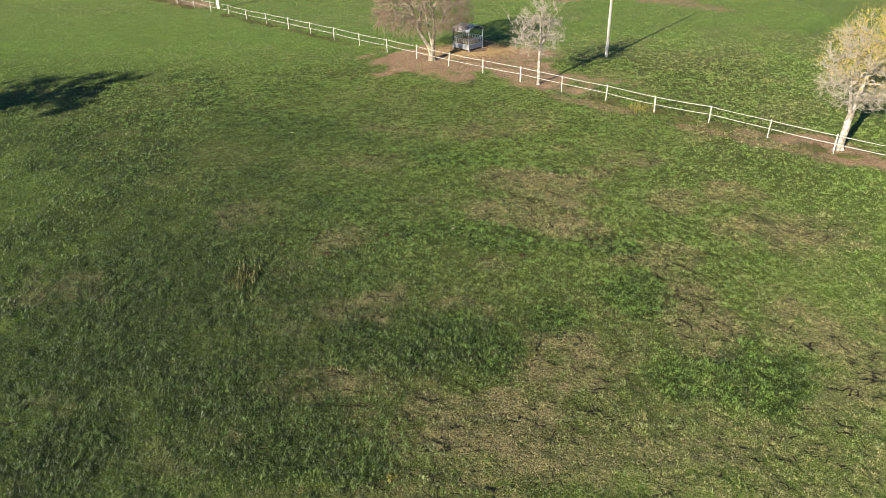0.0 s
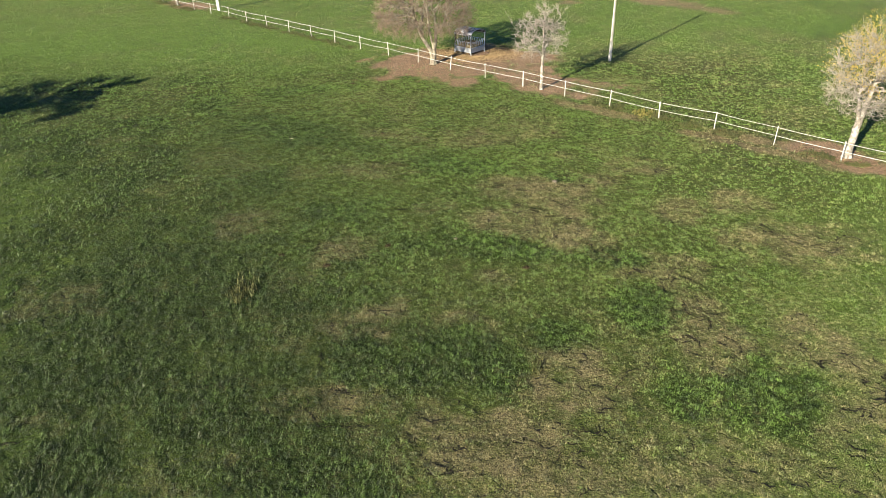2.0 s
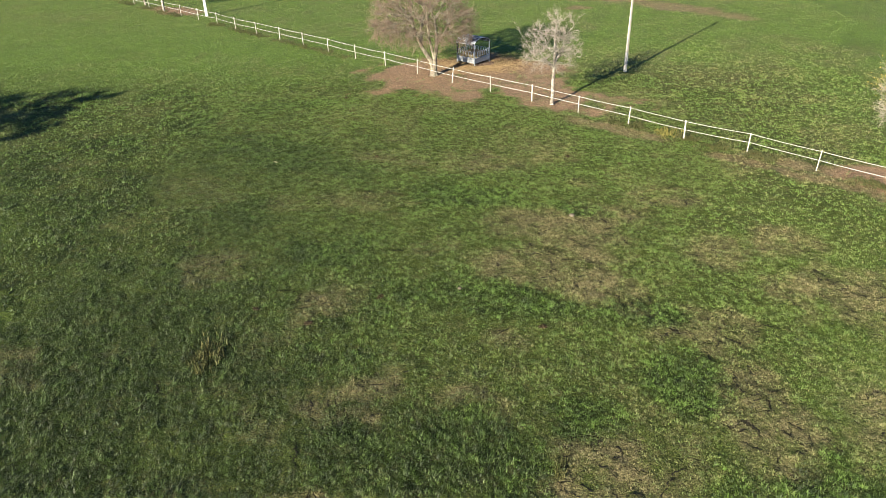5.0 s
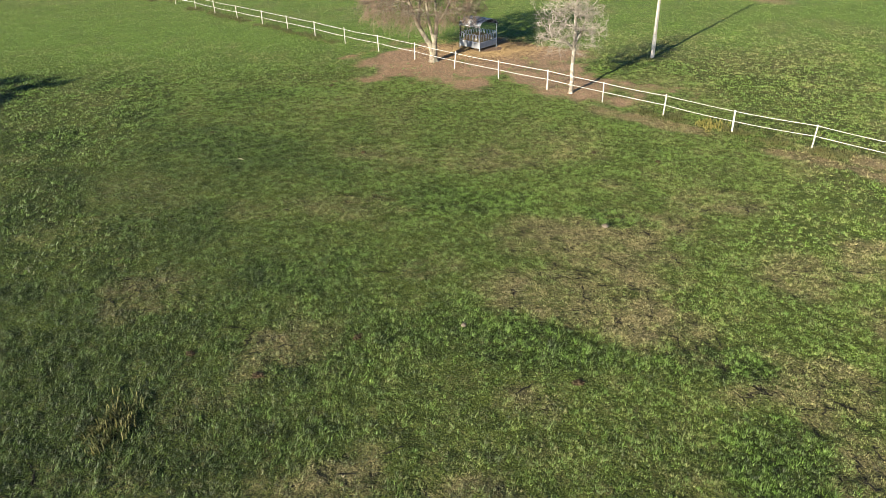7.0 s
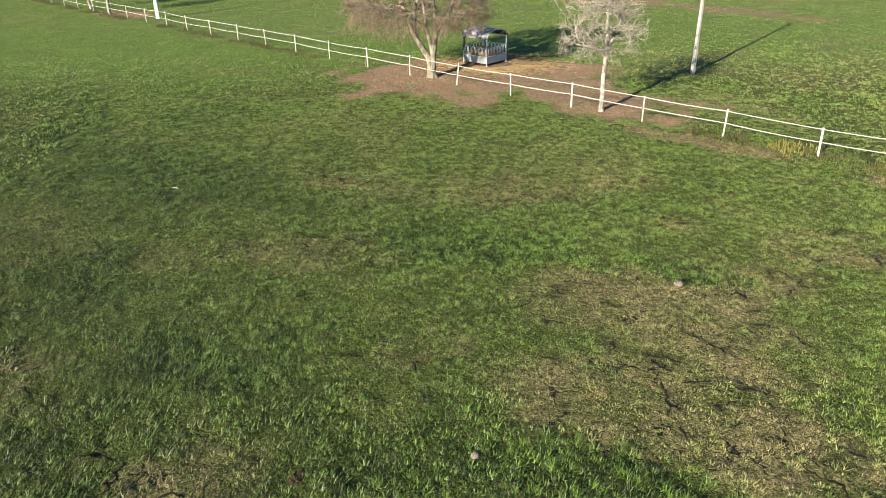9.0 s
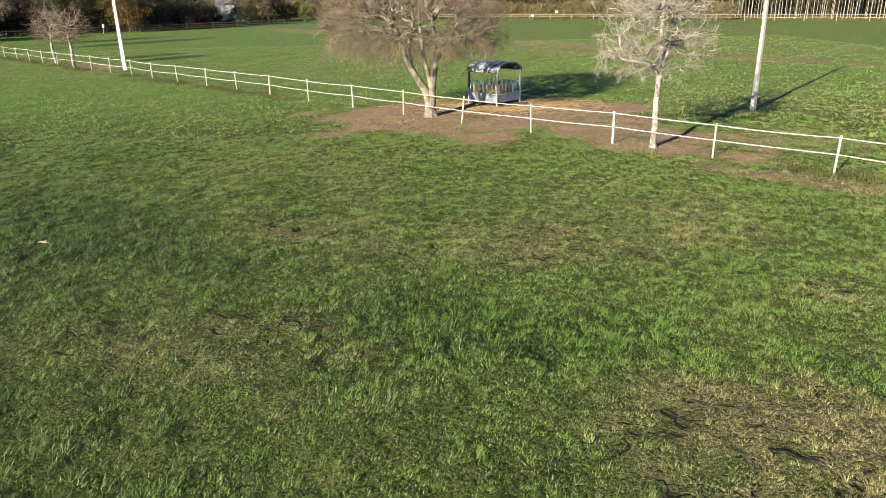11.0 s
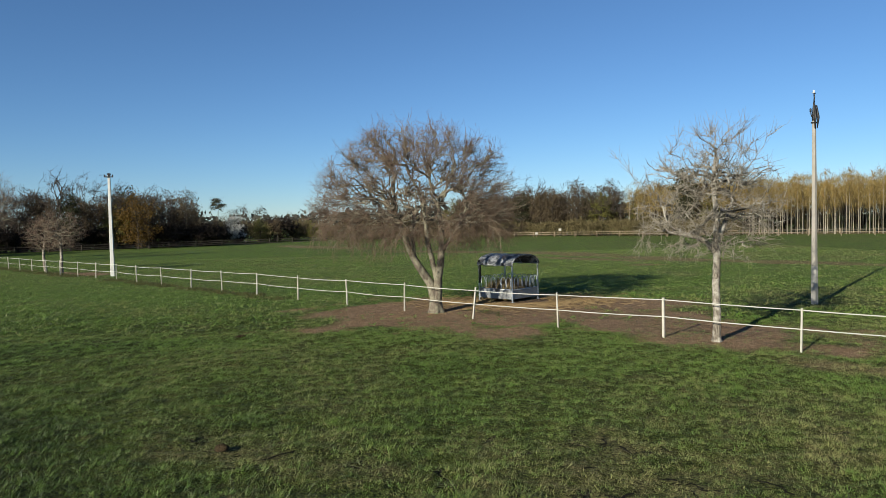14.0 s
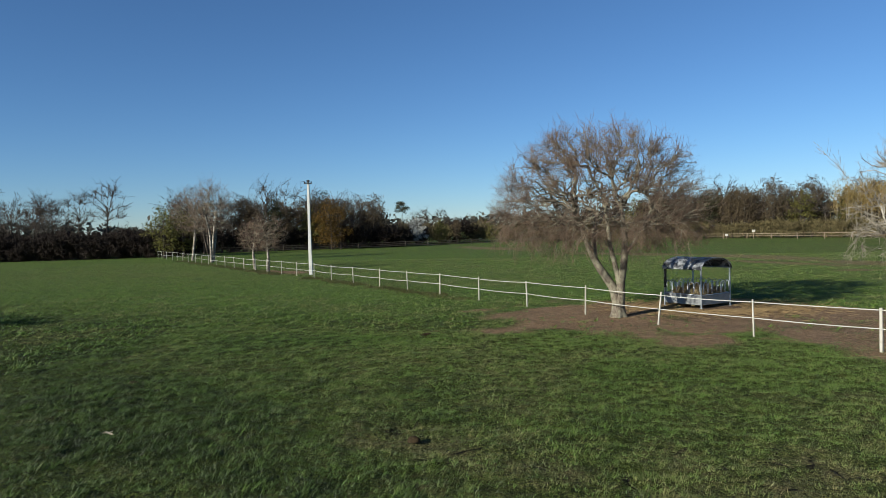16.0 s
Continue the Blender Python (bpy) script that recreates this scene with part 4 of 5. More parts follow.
FENCE_TREES = "bare trees along the paddock fence"
plant("big_tree", "large domed leafless tree with two leaning grey stems", "tree", big_tree(), (0, 0, 0), leaf_labels={"bud_haze": "small brown buds on the drooping lower twigs"})
plant("bare_tree", "leafless tree with pale flaking trunk and tangled shoots", "tree", white_tree(), (8.38, -8.73, 0))
plant("yellow_tree", "pale-stemmed tree with the last yellow leaves beside the fence", "tree", yellow_tree(), (24.5, -24.5, 0), leaf_labels={"foliage": "sparse yellow autumn leaves"})
BARE_MATS = {"trunk": M_PALE_BARK, "crown": M_BARK, "twig_canopy": M_TWIG}
_, young = spare_tree(81, 5.6, 2.2, 1.9, 1, BARE_MATS, 1.1, 0.010, 1.7)
_, young2 = spare_tree(82, 5.3, 2.0, 1.7, 1, BARE_MATS, 1.1, 0.010, 1.7)
plant("small_bare_tree", "small leafless tree in the fence line", "tree", young, (-32.5, 32.9, 0), 40, FENCE_TREES)
plant("small_bare_tree", "small crooked leafless tree behind the fence", "tree", young2, (-36.0, 37.0, 0), 160, FENCE_TREES)
_, birch = spare_tree(83, 11.5, 3.4, 3.0, 3, BARE_MATS, 1.0, 0.016)
_, birch2 = spare_tree(84, 11.0, 3.2, 3.2, 2, BARE_MATS, 1.0, 0.016)
plant("pale_bare_tree", "tall many-stemmed leafless tree with pale stems", "tree", birch, (-52.2, 55.5, 0), 0, FENCE_TREES)
plant("pale_bare_tree", "tall pale leafless tree with spreading stems", "tree", birch2, (-60.2, 63.2, 0), 70, FENCE_TREES)


# ---- paddock fence: posts four metres apart, two white tapes ----
def post_mesh(thick, height, seed):
    rs = np.random.RandomState(seed)
    bm = box_bm((thick, thick * 0.9, height + 0.05), thick * 0.14, (0, 0, -0.05), 0.94)
    for v in bm.verts:
        v.co.x += rs.normal(0, 0.002)
        v.co.y += rs.normal(0, 0.002)
    return mesh_bm("post", bm, M_POST)


def tape_mesh(name, points, height, sag, tall, thick, seed, mat, end=0.25):
    """A band strung from post to post, drooping a little between them."""
    rs = np.random.RandomState(seed)
    P = []
    for a, b in zip(points[:-1], points[1:]):
        dip = sag * rs.uniform(0.3, 1.4)
        for s in np.linspace(0, 1, 7)[:-1]:
            q = a + (b - a) * s
            P.append((q[0], q[1], q[2] + height - 4 * dip * s * (1 - s)))
    P.append((points[-1][0], points[-1][1], points[-1][2] + height))
    P = np.array(P)
    d = unit(points[-1] - points[0])
    side = np.array([-d[1], d[0], 0]) * thick / 2
    hi = np.array([0, 0, tall / 2])
    ring = np.stack([P - side - hi, P + side - hi, P + side + hi, P - side + hi], 1)
    n = len(P)
    i = np.arange(n * 4).reshape(n, 4)
    j = np.roll(i, -1, axis=1)
    q = np.stack([i[:-1], j[:-1], j[1:], i[1:]], -1).reshape(-1, 4)
    caps = np.array([[3, 2, 1, 0], list(i[-1])])
    return mesh_np(name, ring.reshape(-1, 3), np.concatenate([q, caps]), mat, False)


def paddock_fence():
    fence = thing("paddock_fence", "white paddock fence with two tapes on white posts", "fence")
    rs = np.random.RandomState(90)
    kinds = [post_mesh(0.068, 1.25, 1), post_mesh(0.092, 1.25, 2), post_mesh(0.058, 1.25, 3)]
    tops = []
    for k in range(-26, 16):
        x, y = FENCE_0 + FENCE_STEP * k + FN * rs.normal(0, 0.05)
        lean = {-1: (-6, 3), -2: (-5, 3), 1: (3, 6), 5: (0, 4)}.get(k, tuple(rs.normal(0, 1.6, 2)))
        p = part("post", kinds[1 if k in (6, 3) else (0 if k % 2 else 2)], fence)
        p.matrix_basis = pose(x, y, float(ground_z(x, y)), lean[0], lean[1], 45 + rs.normal(0, 6))
        tops.append((x + FN[0] * -0.055, y + FN[1] * -0.055, float(ground_z(x, y)) + rs.normal(0, 0.02)))
    tops = np.array(tops)
    for hgt, nm, seed in ((1.17, "upper_tape", 91), (0.64, "lower_tape", 92)):
        part(nm, tape_mesh(nm, tops, hgt, 0.03, 0.027, 0.010, seed, M_TAPE), fence, "taut white tape")
    return fence


paddock_fence()


def rail_fence(name, label, a, b, step, mat, seed, rails=(1.1, 0.65), tall=0.08, h=1.25):
    fence = thing(name, label, "fence")
    rs = np.random.RandomState(seed)
    a, b = np.array(a, float), np.array(b, float)
    n = int(np.linalg.norm(b - a) / step)
    bm = box_bm((0.13, 0.13, h + 0.05), 0.015, (0, 0, -0.05), 0.95)
    me = mesh_bm("post", bm, mat)
    pts = []
    for k in range(n + 1):
        x, y = a + (b - a) * k / n + rs.normal(0, 0.06, 2)
        p = part("post", me, fence)
        p.matrix_basis = pose(x, y, 0, rs.normal(0, 2), rs.normal(0, 2), rs.uniform(0, 20))
        pts.append((x, y, rs.normal(0, 0.04)))
    for k, r in enumerate(rails):
        part("rail", tape_mesh("rail", np.array(pts), r, 0.03, tall, 0.05, seed + k + 1, mat), fence)
    return fence


rail_fence("dark_rail_fence", "dark weathered post and rail fence before the wood", (-100, 71), (0, 145), 5.0, M_DARKWOOD, 93, (1.15, 0.75, 0.4), 0.12)
rail_fence("pale_rail_fence", "pale weathered post and rail fence before the wood", (0.6, 144.5), (118, 51), 5.0, M_PALEWOOD, 97)


# ---- poles ----
def insulator(parent, at, s=1.0, mat=None):
    v, f = pipe([(0, 0, 0), (0, 0, 0.02 * s), (0, 0, 0.06 * s), (0, 0, 0.07 * s), (0, 0, 0.12 * s), (0, 0, 0.16 * s)],
                [0.03 * s, 0.055 * s, 0.05 * s, 0.035 * s, 0.05 * s, 0.02 * s], 10)
    ins = part("insulator", mesh_np("insulator", v, f, mat or M_CERAMIC), parent, "dark insulator" if mat else "pale glazed insulator")
    ins.location = at
    return ins


def lamp_pole():
    """Slender tapered concrete pole with iron brackets and cable gear at its head."""
    ob = thing("utility_pole", "tall grey concrete pole with dark cable fittings at its top", "utility pole", at=(15.83, -0.9, 0), turn=28)
    part("shaft", mesh_bm("shaft", box_bm((0.225, 0.20, 8.0), 0.03, (0, 0, -0.05), 0.60), M_CONC), ob)
    part("foot_band", mesh_bm("foot_band", box_bm((0.24, 0.215, 1.7), 0.03, (0, 0, -0.05), 0.93), M_FOOT), ob, "worn pale painted foot")
    for z, w in ((7.55, 0.19), (7.85, 0.185)):
        part("strap", mesh_bm("strap", box_bm((w, w * 0.9, 0.06), 0.008, (0, 0, z)), M_IRON), ob)
    part("cable_head", pipe_mesh("cable_head", [(0, 0, 7.62), (0, 0, 7.75), (0.01, 0, 8.0), (0.0, 0, 8.25), (0.0, 0, 8.45)], [0.07, 0.085, 0.08, 0.05, 0.03], M_IRON, 10), ob, "dark bundled cable head")
    arm = part("bracket", pipe_mesh("bracket", [(0, 0, 8.3), (0.02, 0, 8.65), (0.0, 0, 8.82)], 0.028, M_IRON, 8), ob)
    part("crossbar", pipe_mesh("crossbar", [(-0.11, 0, 8.8), (0.11, 0, 8.8)], 0.02, M_GALV, 6), ob)
    for s in (-1, 1):
        b = part("bracket", pipe_mesh("bracket", [(0, 0, 7.75), (0.15 * s, 0.02, 7.85), (0.2 * s, 0.02, 8.02)], 0.025, M_IRON, 6), ob)
        insulator(b, (0.2 * s, 0.02, 8.02), 0.9, M_IRON)
        c = part("cable_sleeve", pipe_mesh("cable_sleeve", [(0.08 * s, -0.09, 7.35), (0.10 * s, -0.12, 7.8), (0.05 * s, -0.08, 8.3)], [0.02, 0.055, 0.025], M_IRON, 8), ob)
    insulator(arm, (0, 0, 8.8), 0.8)
    return ob


def service_pole():
    """Broad white concrete pole with a short crossarm."""
    ob = thing("utility_pole", "broad white concrete pole with a short crossarm behind the fence", "utility pole", at=(-26.12, 28.6, 0), turn=12)
    part("shaft", mesh_bm("shaft", box_bm((0.33, 0.25, 8.35), 0.03, (0, 0, -0.05), 0.60), M_WHITECONC), ob)
    part("cap", mesh_bm("cap", box_bm((0.25, 0.21, 0.16), 0.02, (0, 0, 8.28)), M_IRON), ob)
    arm = part("crossarm", mesh_bm("crossarm", box_bm((0.7, 0.08, 0.08), 0.01, (0, -0.14, 8.1)), M_IRON), ob)
    for x in (-0.3, 0.0, 0.3):
        insulator(arm, (x, -0.14, 8.17), 1.0, M_IRON)
    part("bracket", pipe_mesh("bracket", [(-0.1, 0, 8.2), (-0.4, 0.05, 8.32), (-0.75, 0.1, 8.3)], 0.02, M_IRON, 6), ob)
    return ob


lamp_pole()
service_pole()


# ---- hay feeder ----
def hay_feeder():
    ob = thing("hay_feeder", "galvanised hay feeder with arched blue-grey roof and hoop bars", "hay feeder", at=(3.6, 4.0, 0), turn=135)
    # local x runs along the barrel roof, y across it; the near corner is (-, -) turned
    h, eave, rise = 1.0, 1.72, 0.50
    for sx in (-1, 1):
        for sy in (-1, 1):
            part("corner_post", mesh_bm("corner_post", box_bm((0.06, 0.06, eave), 0.008, (sx * h, sy * h, 0)), M_GALV), ob)
            part("foot", mesh_bm("foot", box_bm((0.14, 0.14, 0.02), 0.004, (sx * h, sy * h, 0.001)), M_GALV), ob)
    for s in (-1, 1):
        for axis in (0, 1):
            size = (2 * h - 0.08, 0.02, 0.42) if axis == 0 else (0.02, 2 * h - 0.08, 0.42)
            at = (0, s * h, 0.16) if axis == 0 else (s * h, 0, 0.16)
            part("side_panel", mesh_bm("side_panel", box_bm(size, 0.005, at), M_SHEET), ob, "dented pale sheet metal panel")
            a, b = ((-h, s * h, 0.60), (h, s * h, 0.60)) if axis == 0 else ((s * h, -h, 0.60), (s * h, h, 0.60))
            part("rail", pipe_mesh("rail", [a, b], 0.025, M_GALV), ob)
            # hoop bars: seven round-headed arches a side
            for k in range(6):
                u0 = -h + 0.08 + k * (2 * h - 0.16) / 6
                u1 = u0 + (2 * h - 0.16) / 6 - 0.07
                m, r = (u0 + u1) / 2, (u1 - u0) / 2
                pts = [(u0, 0.60)] + [(m - r * math.cos(t), 1.05 + r * math.sin(t)) for t in np.linspace(0, math.pi, 9)] + [(u1, 0.60)]
                pts = [(u, s * (h + 0.02), z) if axis == 0 else (s * (h + 0.02), u, z) for u, z in pts]
                part("hoop", pipe_mesh("hoop", pts, 0.02, M_GALV, 6), ob)
    part("floor_pan", mesh_bm("floor_pan", box_bm((1.94, 1.94, 0.03), 0.005, (0, 0, 0.17)), M_SHEET), ob)
    # roof: thin arched sheet with ribs, open at both ends
    n, over = 14, 1.07
    prof = [(over * -math.cos(t), eave + rise * math.sin(t)) for t in np.linspace(0, math.pi, n + 1)]
    verts = []
    for x in (-1.08, -0.36, 0.36, 1.08):
        verts += [(x, y, z + 0.012) for y, z in prof] + [(x, y, z - 0.012) for y, z in prof]
    w = n + 1
    faces = []
    for s in range(3):
        o, p = s * 2 * w, (s + 1) * 2 * w
        for k in range(n):
            faces += [(o + k, o + k + 1, p + k + 1, p + k), (o + w + k, p + w + k, p + w + k + 1, o + w + k + 1)]
        faces += [(o, p, p + w, o + w), (o + n, o + w + n, p + w + n, p + n)]
    for o, flip in ((0, False), (3 * 2 * w, True)):
        for k in range(n):
            q = (o + k, o + w + k, o + w + k + 1, o + k + 1)
            faces.append(q[::-1] if flip else q)
    roof = part("roof", mesh_np("roof", verts, np.array(faces), M_ROOF), ob, "arched sheet roof with irregular pale streaks")
    for x in (-1.0, 0.0, 1.0):
        part("rib", pipe_mesh("rib", [(x, y * 0.99, z - 0.035) for y, z in prof], 0.018, M_GALV, 6), roof)
    for s in (-1, 1):
        part("purlin", pipe_mesh("purlin", [(-1.04, s * 1.0, eave + 0.02), (1.04, s * 1.0, eave + 0.02)], 0.022, M_GALV, 6), roof)
    part("winch_post", mesh_bm("winch_post", box_bm((0.1, 0.1, 1.1), 0.01, (0.98, 0.98, 0.85)), M_IRON), ob)
    return ob


def hay_heap(name, label, at, rx, ry, h, seed, turn=0):
    ob = thing(name, label, "hay", at=at, turn=turn)
    bm = bmesh.new()
    bmesh.ops.create_grid(bm, x_segments=26, y_segments=26, size=1)
    for v in bm.verts:
        r = max(abs(v.co.x), abs(v.co.y))
        k = max(0.0, 1 - r ** 3)
        v.co = Vector((v.co.x * rx, v.co.y * ry, h * (0.35 + 0.65 * k) * (1 + 0.5 * noise.noise(v.co * 3.0 + Vector((seed, 0, 0)))) - 0.02 - (0.4 * h if r > 0.98 else 0)))
    part("heap", mesh_bm("heap", bm, M_HAY, True), ob)
    rs = np.random.RandomState(seed)
    n = 900
    x, y = rs.uniform(-1, 1, n), rs.uniform(-1, 1, n)
    c = np.stack([x * rx, y * ry, h * (0.4 + 0.6 * (1 - np.maximum(abs(x), abs(y)) ** 3)) + rs.uniform(-0.02, 0.05, n)], -1)
    d = unit(rs.normal(0, 1, (n, 3)) * [1, 1, 0.35]) * rs.uniform(0.08, 0.22, (n, 1))
    v, q = tubes(np.stack([c - d, c + d * [1, 1, 0.3]], 1), np.full((n, 2), 0.005), 3)
    part("hay_tangle", mesh_np("hay_tangle", v, q, M_HAYSTALK), ob)
    return ob


hay_feeder()
hay_heap("hay", "loose pale hay filling the feeder", (3.6, 4.0, 0.2), 0.92, 0.92, 0.78, 101, 45)


def scattered_hay():
    """Trampled hay strewn over the earth about the feeder."""
    rs = np.random.RandomState(103)
    n = 9000
    a, r = rs.uniform(0, 6.28, n), np.abs(rs.normal(0, 1, n)) * 1.5 + 1.0
    x, y = 4.2 + np.cos(a) * r * 1.25, 3.3 + np.sin(a) * r * 0.95
    z = ground_z(x, y) + 0.012
    t = rs.uniform(0, 6.28, n)
    d = np.stack([np.cos(t), np.sin(t), rs.uniform(-0.1, 0.2, n)], -1) * rs.uniform(0.05, 0.16, (n, 1))
    c = np.stack([x, y, z], -1)
    v, q = tubes(np.stack([c - d * [1, 1, 0], c + d], 1), np.full((n, 2), 0.006), 3)
    return tagged(new("scattered_hay", mesh_np("scattered_hay", v, q, M_HAYSTALK)), "trampled orange-brown hay strewn round the feeder", "hay", kind="stuff")


scattered_hay()


# ---- tall weeds along the fence ----
def weeds(name, label, count, mat, seed, place, tall, width=0.018):
    rs = np.random.RandomState(seed)
    x, y = place(rs, count)
    m = count * 6
    x, y = np.repeat(x, 6) + rs.normal(0, 0.07, m), np.repeat(y, 6) + rs.normal(0, 0.07, m)
    a, lean, h = rs.uniform(0, 6.28, m), rs.uniform(0.1, 1.15, m), tall * rs.uniform(0.3, 1.25, m)
    z = ground_z(x, y) - 0.01
    p = np.stack([np.sin(a) * width, -np.cos(a) * width, 0 * a], -1)
    b0 = np.stack([x, y, z], -1)
    mid = b0 + np.stack([np.cos(a) * h * lean * 0.3, np.sin(a) * h * lean * 0.3, h * 0.6], -1)
    tip = b0 + np.stack([np.cos(a) * h * lean, np.sin(a) * h * lean, h * np.cos(lean)], -1)
    verts = np.stack([b0 - p, b0 + p, mid + p * 0.8, mid - p * 0.8, tip], 1)
    i = np.arange(m * 5).reshape(m, 5)
    me = mesh_np(name, verts, [i[:, :4], i[:, [3, 2, 4]]], mat, False)
    return tagged(new(name, me), label, "weeds", kind="stuff")


def along_fence(k0, k1, off, spread):
    def place(rs, n):
        k = rs.uniform(k0, k1, n)
        q = FENCE_0 + k[:, None] * FENCE_STEP + FN * (off + rs.normal(0, spread, n))[:, None]
        keep = vnoise(q[:, 0], q[:, 1], 0.7, 66) > 0.42
        q = q[keep]
        q = np.concatenate([q, q[: n - len(q)], q[: max(0, n - 2 * len(q))]])[:n]
        return q[:, 0] + rs.normal(0, 0.1, len(q)), q[:, 1] + rs.normal(0, 0.1, len(q))
    return place


def along_exact(k0, k1, off, spread, count):
    f = along_fence(k0, k1, off, spread)
    rs = np.random.RandomState(int(1000 + k0))
    x, y = f(rs, count)
    return lambda r, n: (x, y)


for k0, k1, off, n, tall, lab in ((4.6, 13, 0.1, 1500, 0.17, "rank green and straw weeds under the fence tapes"), (-22, -2.2, -0.2, 2200, 0.16, "rank dark green weeds under the fence tapes")):
    place = along_exact(k0, k1, off, 0.35, n)
    weeds("weeds", lab, len(place(None, 0)[0]), M_WEED, 110 + n, place, tall)
weeds("yellow_weeds", "clump of yellowing weeds beside the fence", 40, M_YWEED, 131, lambda rs, n: (14.7 + rs.normal(0, 0.45, n), -15.4 + rs.normal(0, 0.35, n)), 0.3)


# ---- small things in the pasture ----
def lay(name, label, category, me, at, turn=0.0, group=""):
    ob = new(name, me)
    ob.matrix_basis = pose(at[0], at[1], float(ground_z(at[0], at[1])) + at[2], 0, 0, turn)
    return tagged(ob, label, category, group)


lay("clod", "grey dry clod of earth", "clod", clod_mesh("clod", 0.16, M_STONE, 3, 0.5), (6.27, -26.72, 0.02), 20, "dry clods of earth")
lay("clod", "tan stone in the grass", "stone", clod_mesh("clod", 0.11, M_STONE, 9, 0.6), (0.24, -32.98, 0.03), 70, "dry clods of earth")
lay("clod", "dark crumbled clod of earth", "clod", clod_mesh("clod", 0.13, M_DUNG, 14, 0.7), (-3.95, -17.75, 0.04), 0, "dry clods of earth")


def dung_mesh(seed):
    """A flattened, crumbled, lumpy heap with a ragged rim."""
    bm = bmesh.new()
    bmesh.ops.create_icosphere(bm, subdivisions=3, radius=1)
    for v in bm.verts:
        k = 1 + 0.55 * noise.noise(v.co * 2.3 + Vector((seed, 0, 0))) + 0.35 * noise.noise(v.co * 6 + Vector((0, seed, 0)))
        v.co = Vector((v.co.x * k * 0.17, v.co.y * k * 0.12, max(-0.3, v.co.z * k) * 0.055))
    return mesh_bm("dung_pat", bm, M_DUNG)


dung = dung_mesh(21)
for k, (x, y) in enumerate(((-5.9, -35.1), (-3.1, -33.4), (7.6, -18.9), (-12.5, -14.0), (3.3, -36.0), (-6.8, -5.6), (10.4, -20.2), (-8.2, -33.9))):
    lay("dung_pat", "dry brown dung pile in the grass", "dung", dung, (x, y, 0.02), 47 * k, "dung piles in the pasture")


def bleached_stick():
    """A short white, barkless branch with a broken stub."""
    v, f = join(*[(a, b[0]) for a, b in (pipe([(-0.15, 0, 0.03), (-0.05, 0.03, 0.05), (0.08, 0.0, 0.04), (0.17, -0.02, 0.03)], [0.016, 0.024, 0.021, 0.011], 8),
                                         pipe([(0.02, 0.02, 0.05), (0.06, 0.08, 0.07)], [0.014, 0.008], 6))])
    return mesh_np("bleached_stick", v, np.concatenate(f), M_BONEWOOD)


lay("bleached_stick", "short bleached white branch lying in the grass", "stick", bleached_stick(), (-10.14, -17.97, -0.02), -4)
weeds("yellow_weeds", "small yellow-flowering weed in the cracked turf", 7, M_YWEED, 132, lambda rs, n: (-2.55 + rs.normal(0, 0.07, n), -48.95 + rs.normal(0, 0.07, n)), 0.14)
weeds("weeds", "tuft of dark rank weeds among dry grass", 16, M_WEED, 133, lambda rs, n: (2.73 + rs.normal(0, 0.16, n), -43.1 + rs.normal(0, 0.16, n)), 0.24)
weeds("weeds", "dark rank clump of weeds in the pasture", 60, M_WEED, 134, lambda rs, n: (-9.4 + rs.normal(0, 0.35, n), -37.0 + rs.normal(0, 0.5, n)), 0.28)


def ash_patch():
    bm = bmesh.new()
    bmesh.ops.create_circle(bm, cap_ends=True, segments=28, radius=1)
    inner = bmesh.ops.inset_region(bm, faces=bm.faces[:], thickness=0.3)["faces"]
    for v in bm.verts:
        r = v.co.length
        k = 1 + 0.22 * noise.noise(v.co * 1.6 + Vector((4, 0, 0)))
        v.co = Vector((v.co.x * 1.15 * k, v.co.y * 0.7 * k, 0.10 + 0.03 * noise.noise(v.co * 4) if r < 0.8 else -0.02))
    return mesh_bm("ash_patch", bm, M_ASH, True)


lay("ash_patch", "low black heap of ash on the far pasture", "ash", ash_patch(), (17.7, 26.6, 0), 0)


def marker(name, label, at, h, head, lean=0.0):
    ob = thing(name, label, "sign", at=at)
    p = part("stake", mesh_bm("stake", box_bm((0.09, 0.09, h), 0.01), M_PALEWOOD), ob)
    q = part("plate", mesh_bm("plate", box_bm(head, 0.01, (0, -0.08, h - head[2])), M_POST), ob, "blank white plate")
    ob.matrix_basis = pose(*at, 0, lean, 0)
    return ob


marker("marker_stake", "white marker leaning before the dark fence", (-58.4, 101.6, 0), 1.7, (0.35, 0.05, 0.6), 9)
marker("sign_post", "small white sign by the pale rail fence", (29.0, 121.2, 0), 1.9, (0.6, 0.05, 0.5))
marker("sign_post", "low white plate on the pale rail fence", (24.5, 125.0, 0), 1.1, (0.6, 0.05, 0.45))


# ---- woods and hedges round the paddocks ----
HUB = (-0.6, -29.8)


def spot(bearing, dist):
    """A place by its bearing (degrees, clockwise from +y) and distance from the middle of the pasture's near edge."""
    return HUB[0] + math.sin(radians(bearing)) * dist, HUB[1] + math.cos(radians(bearing)) * dist


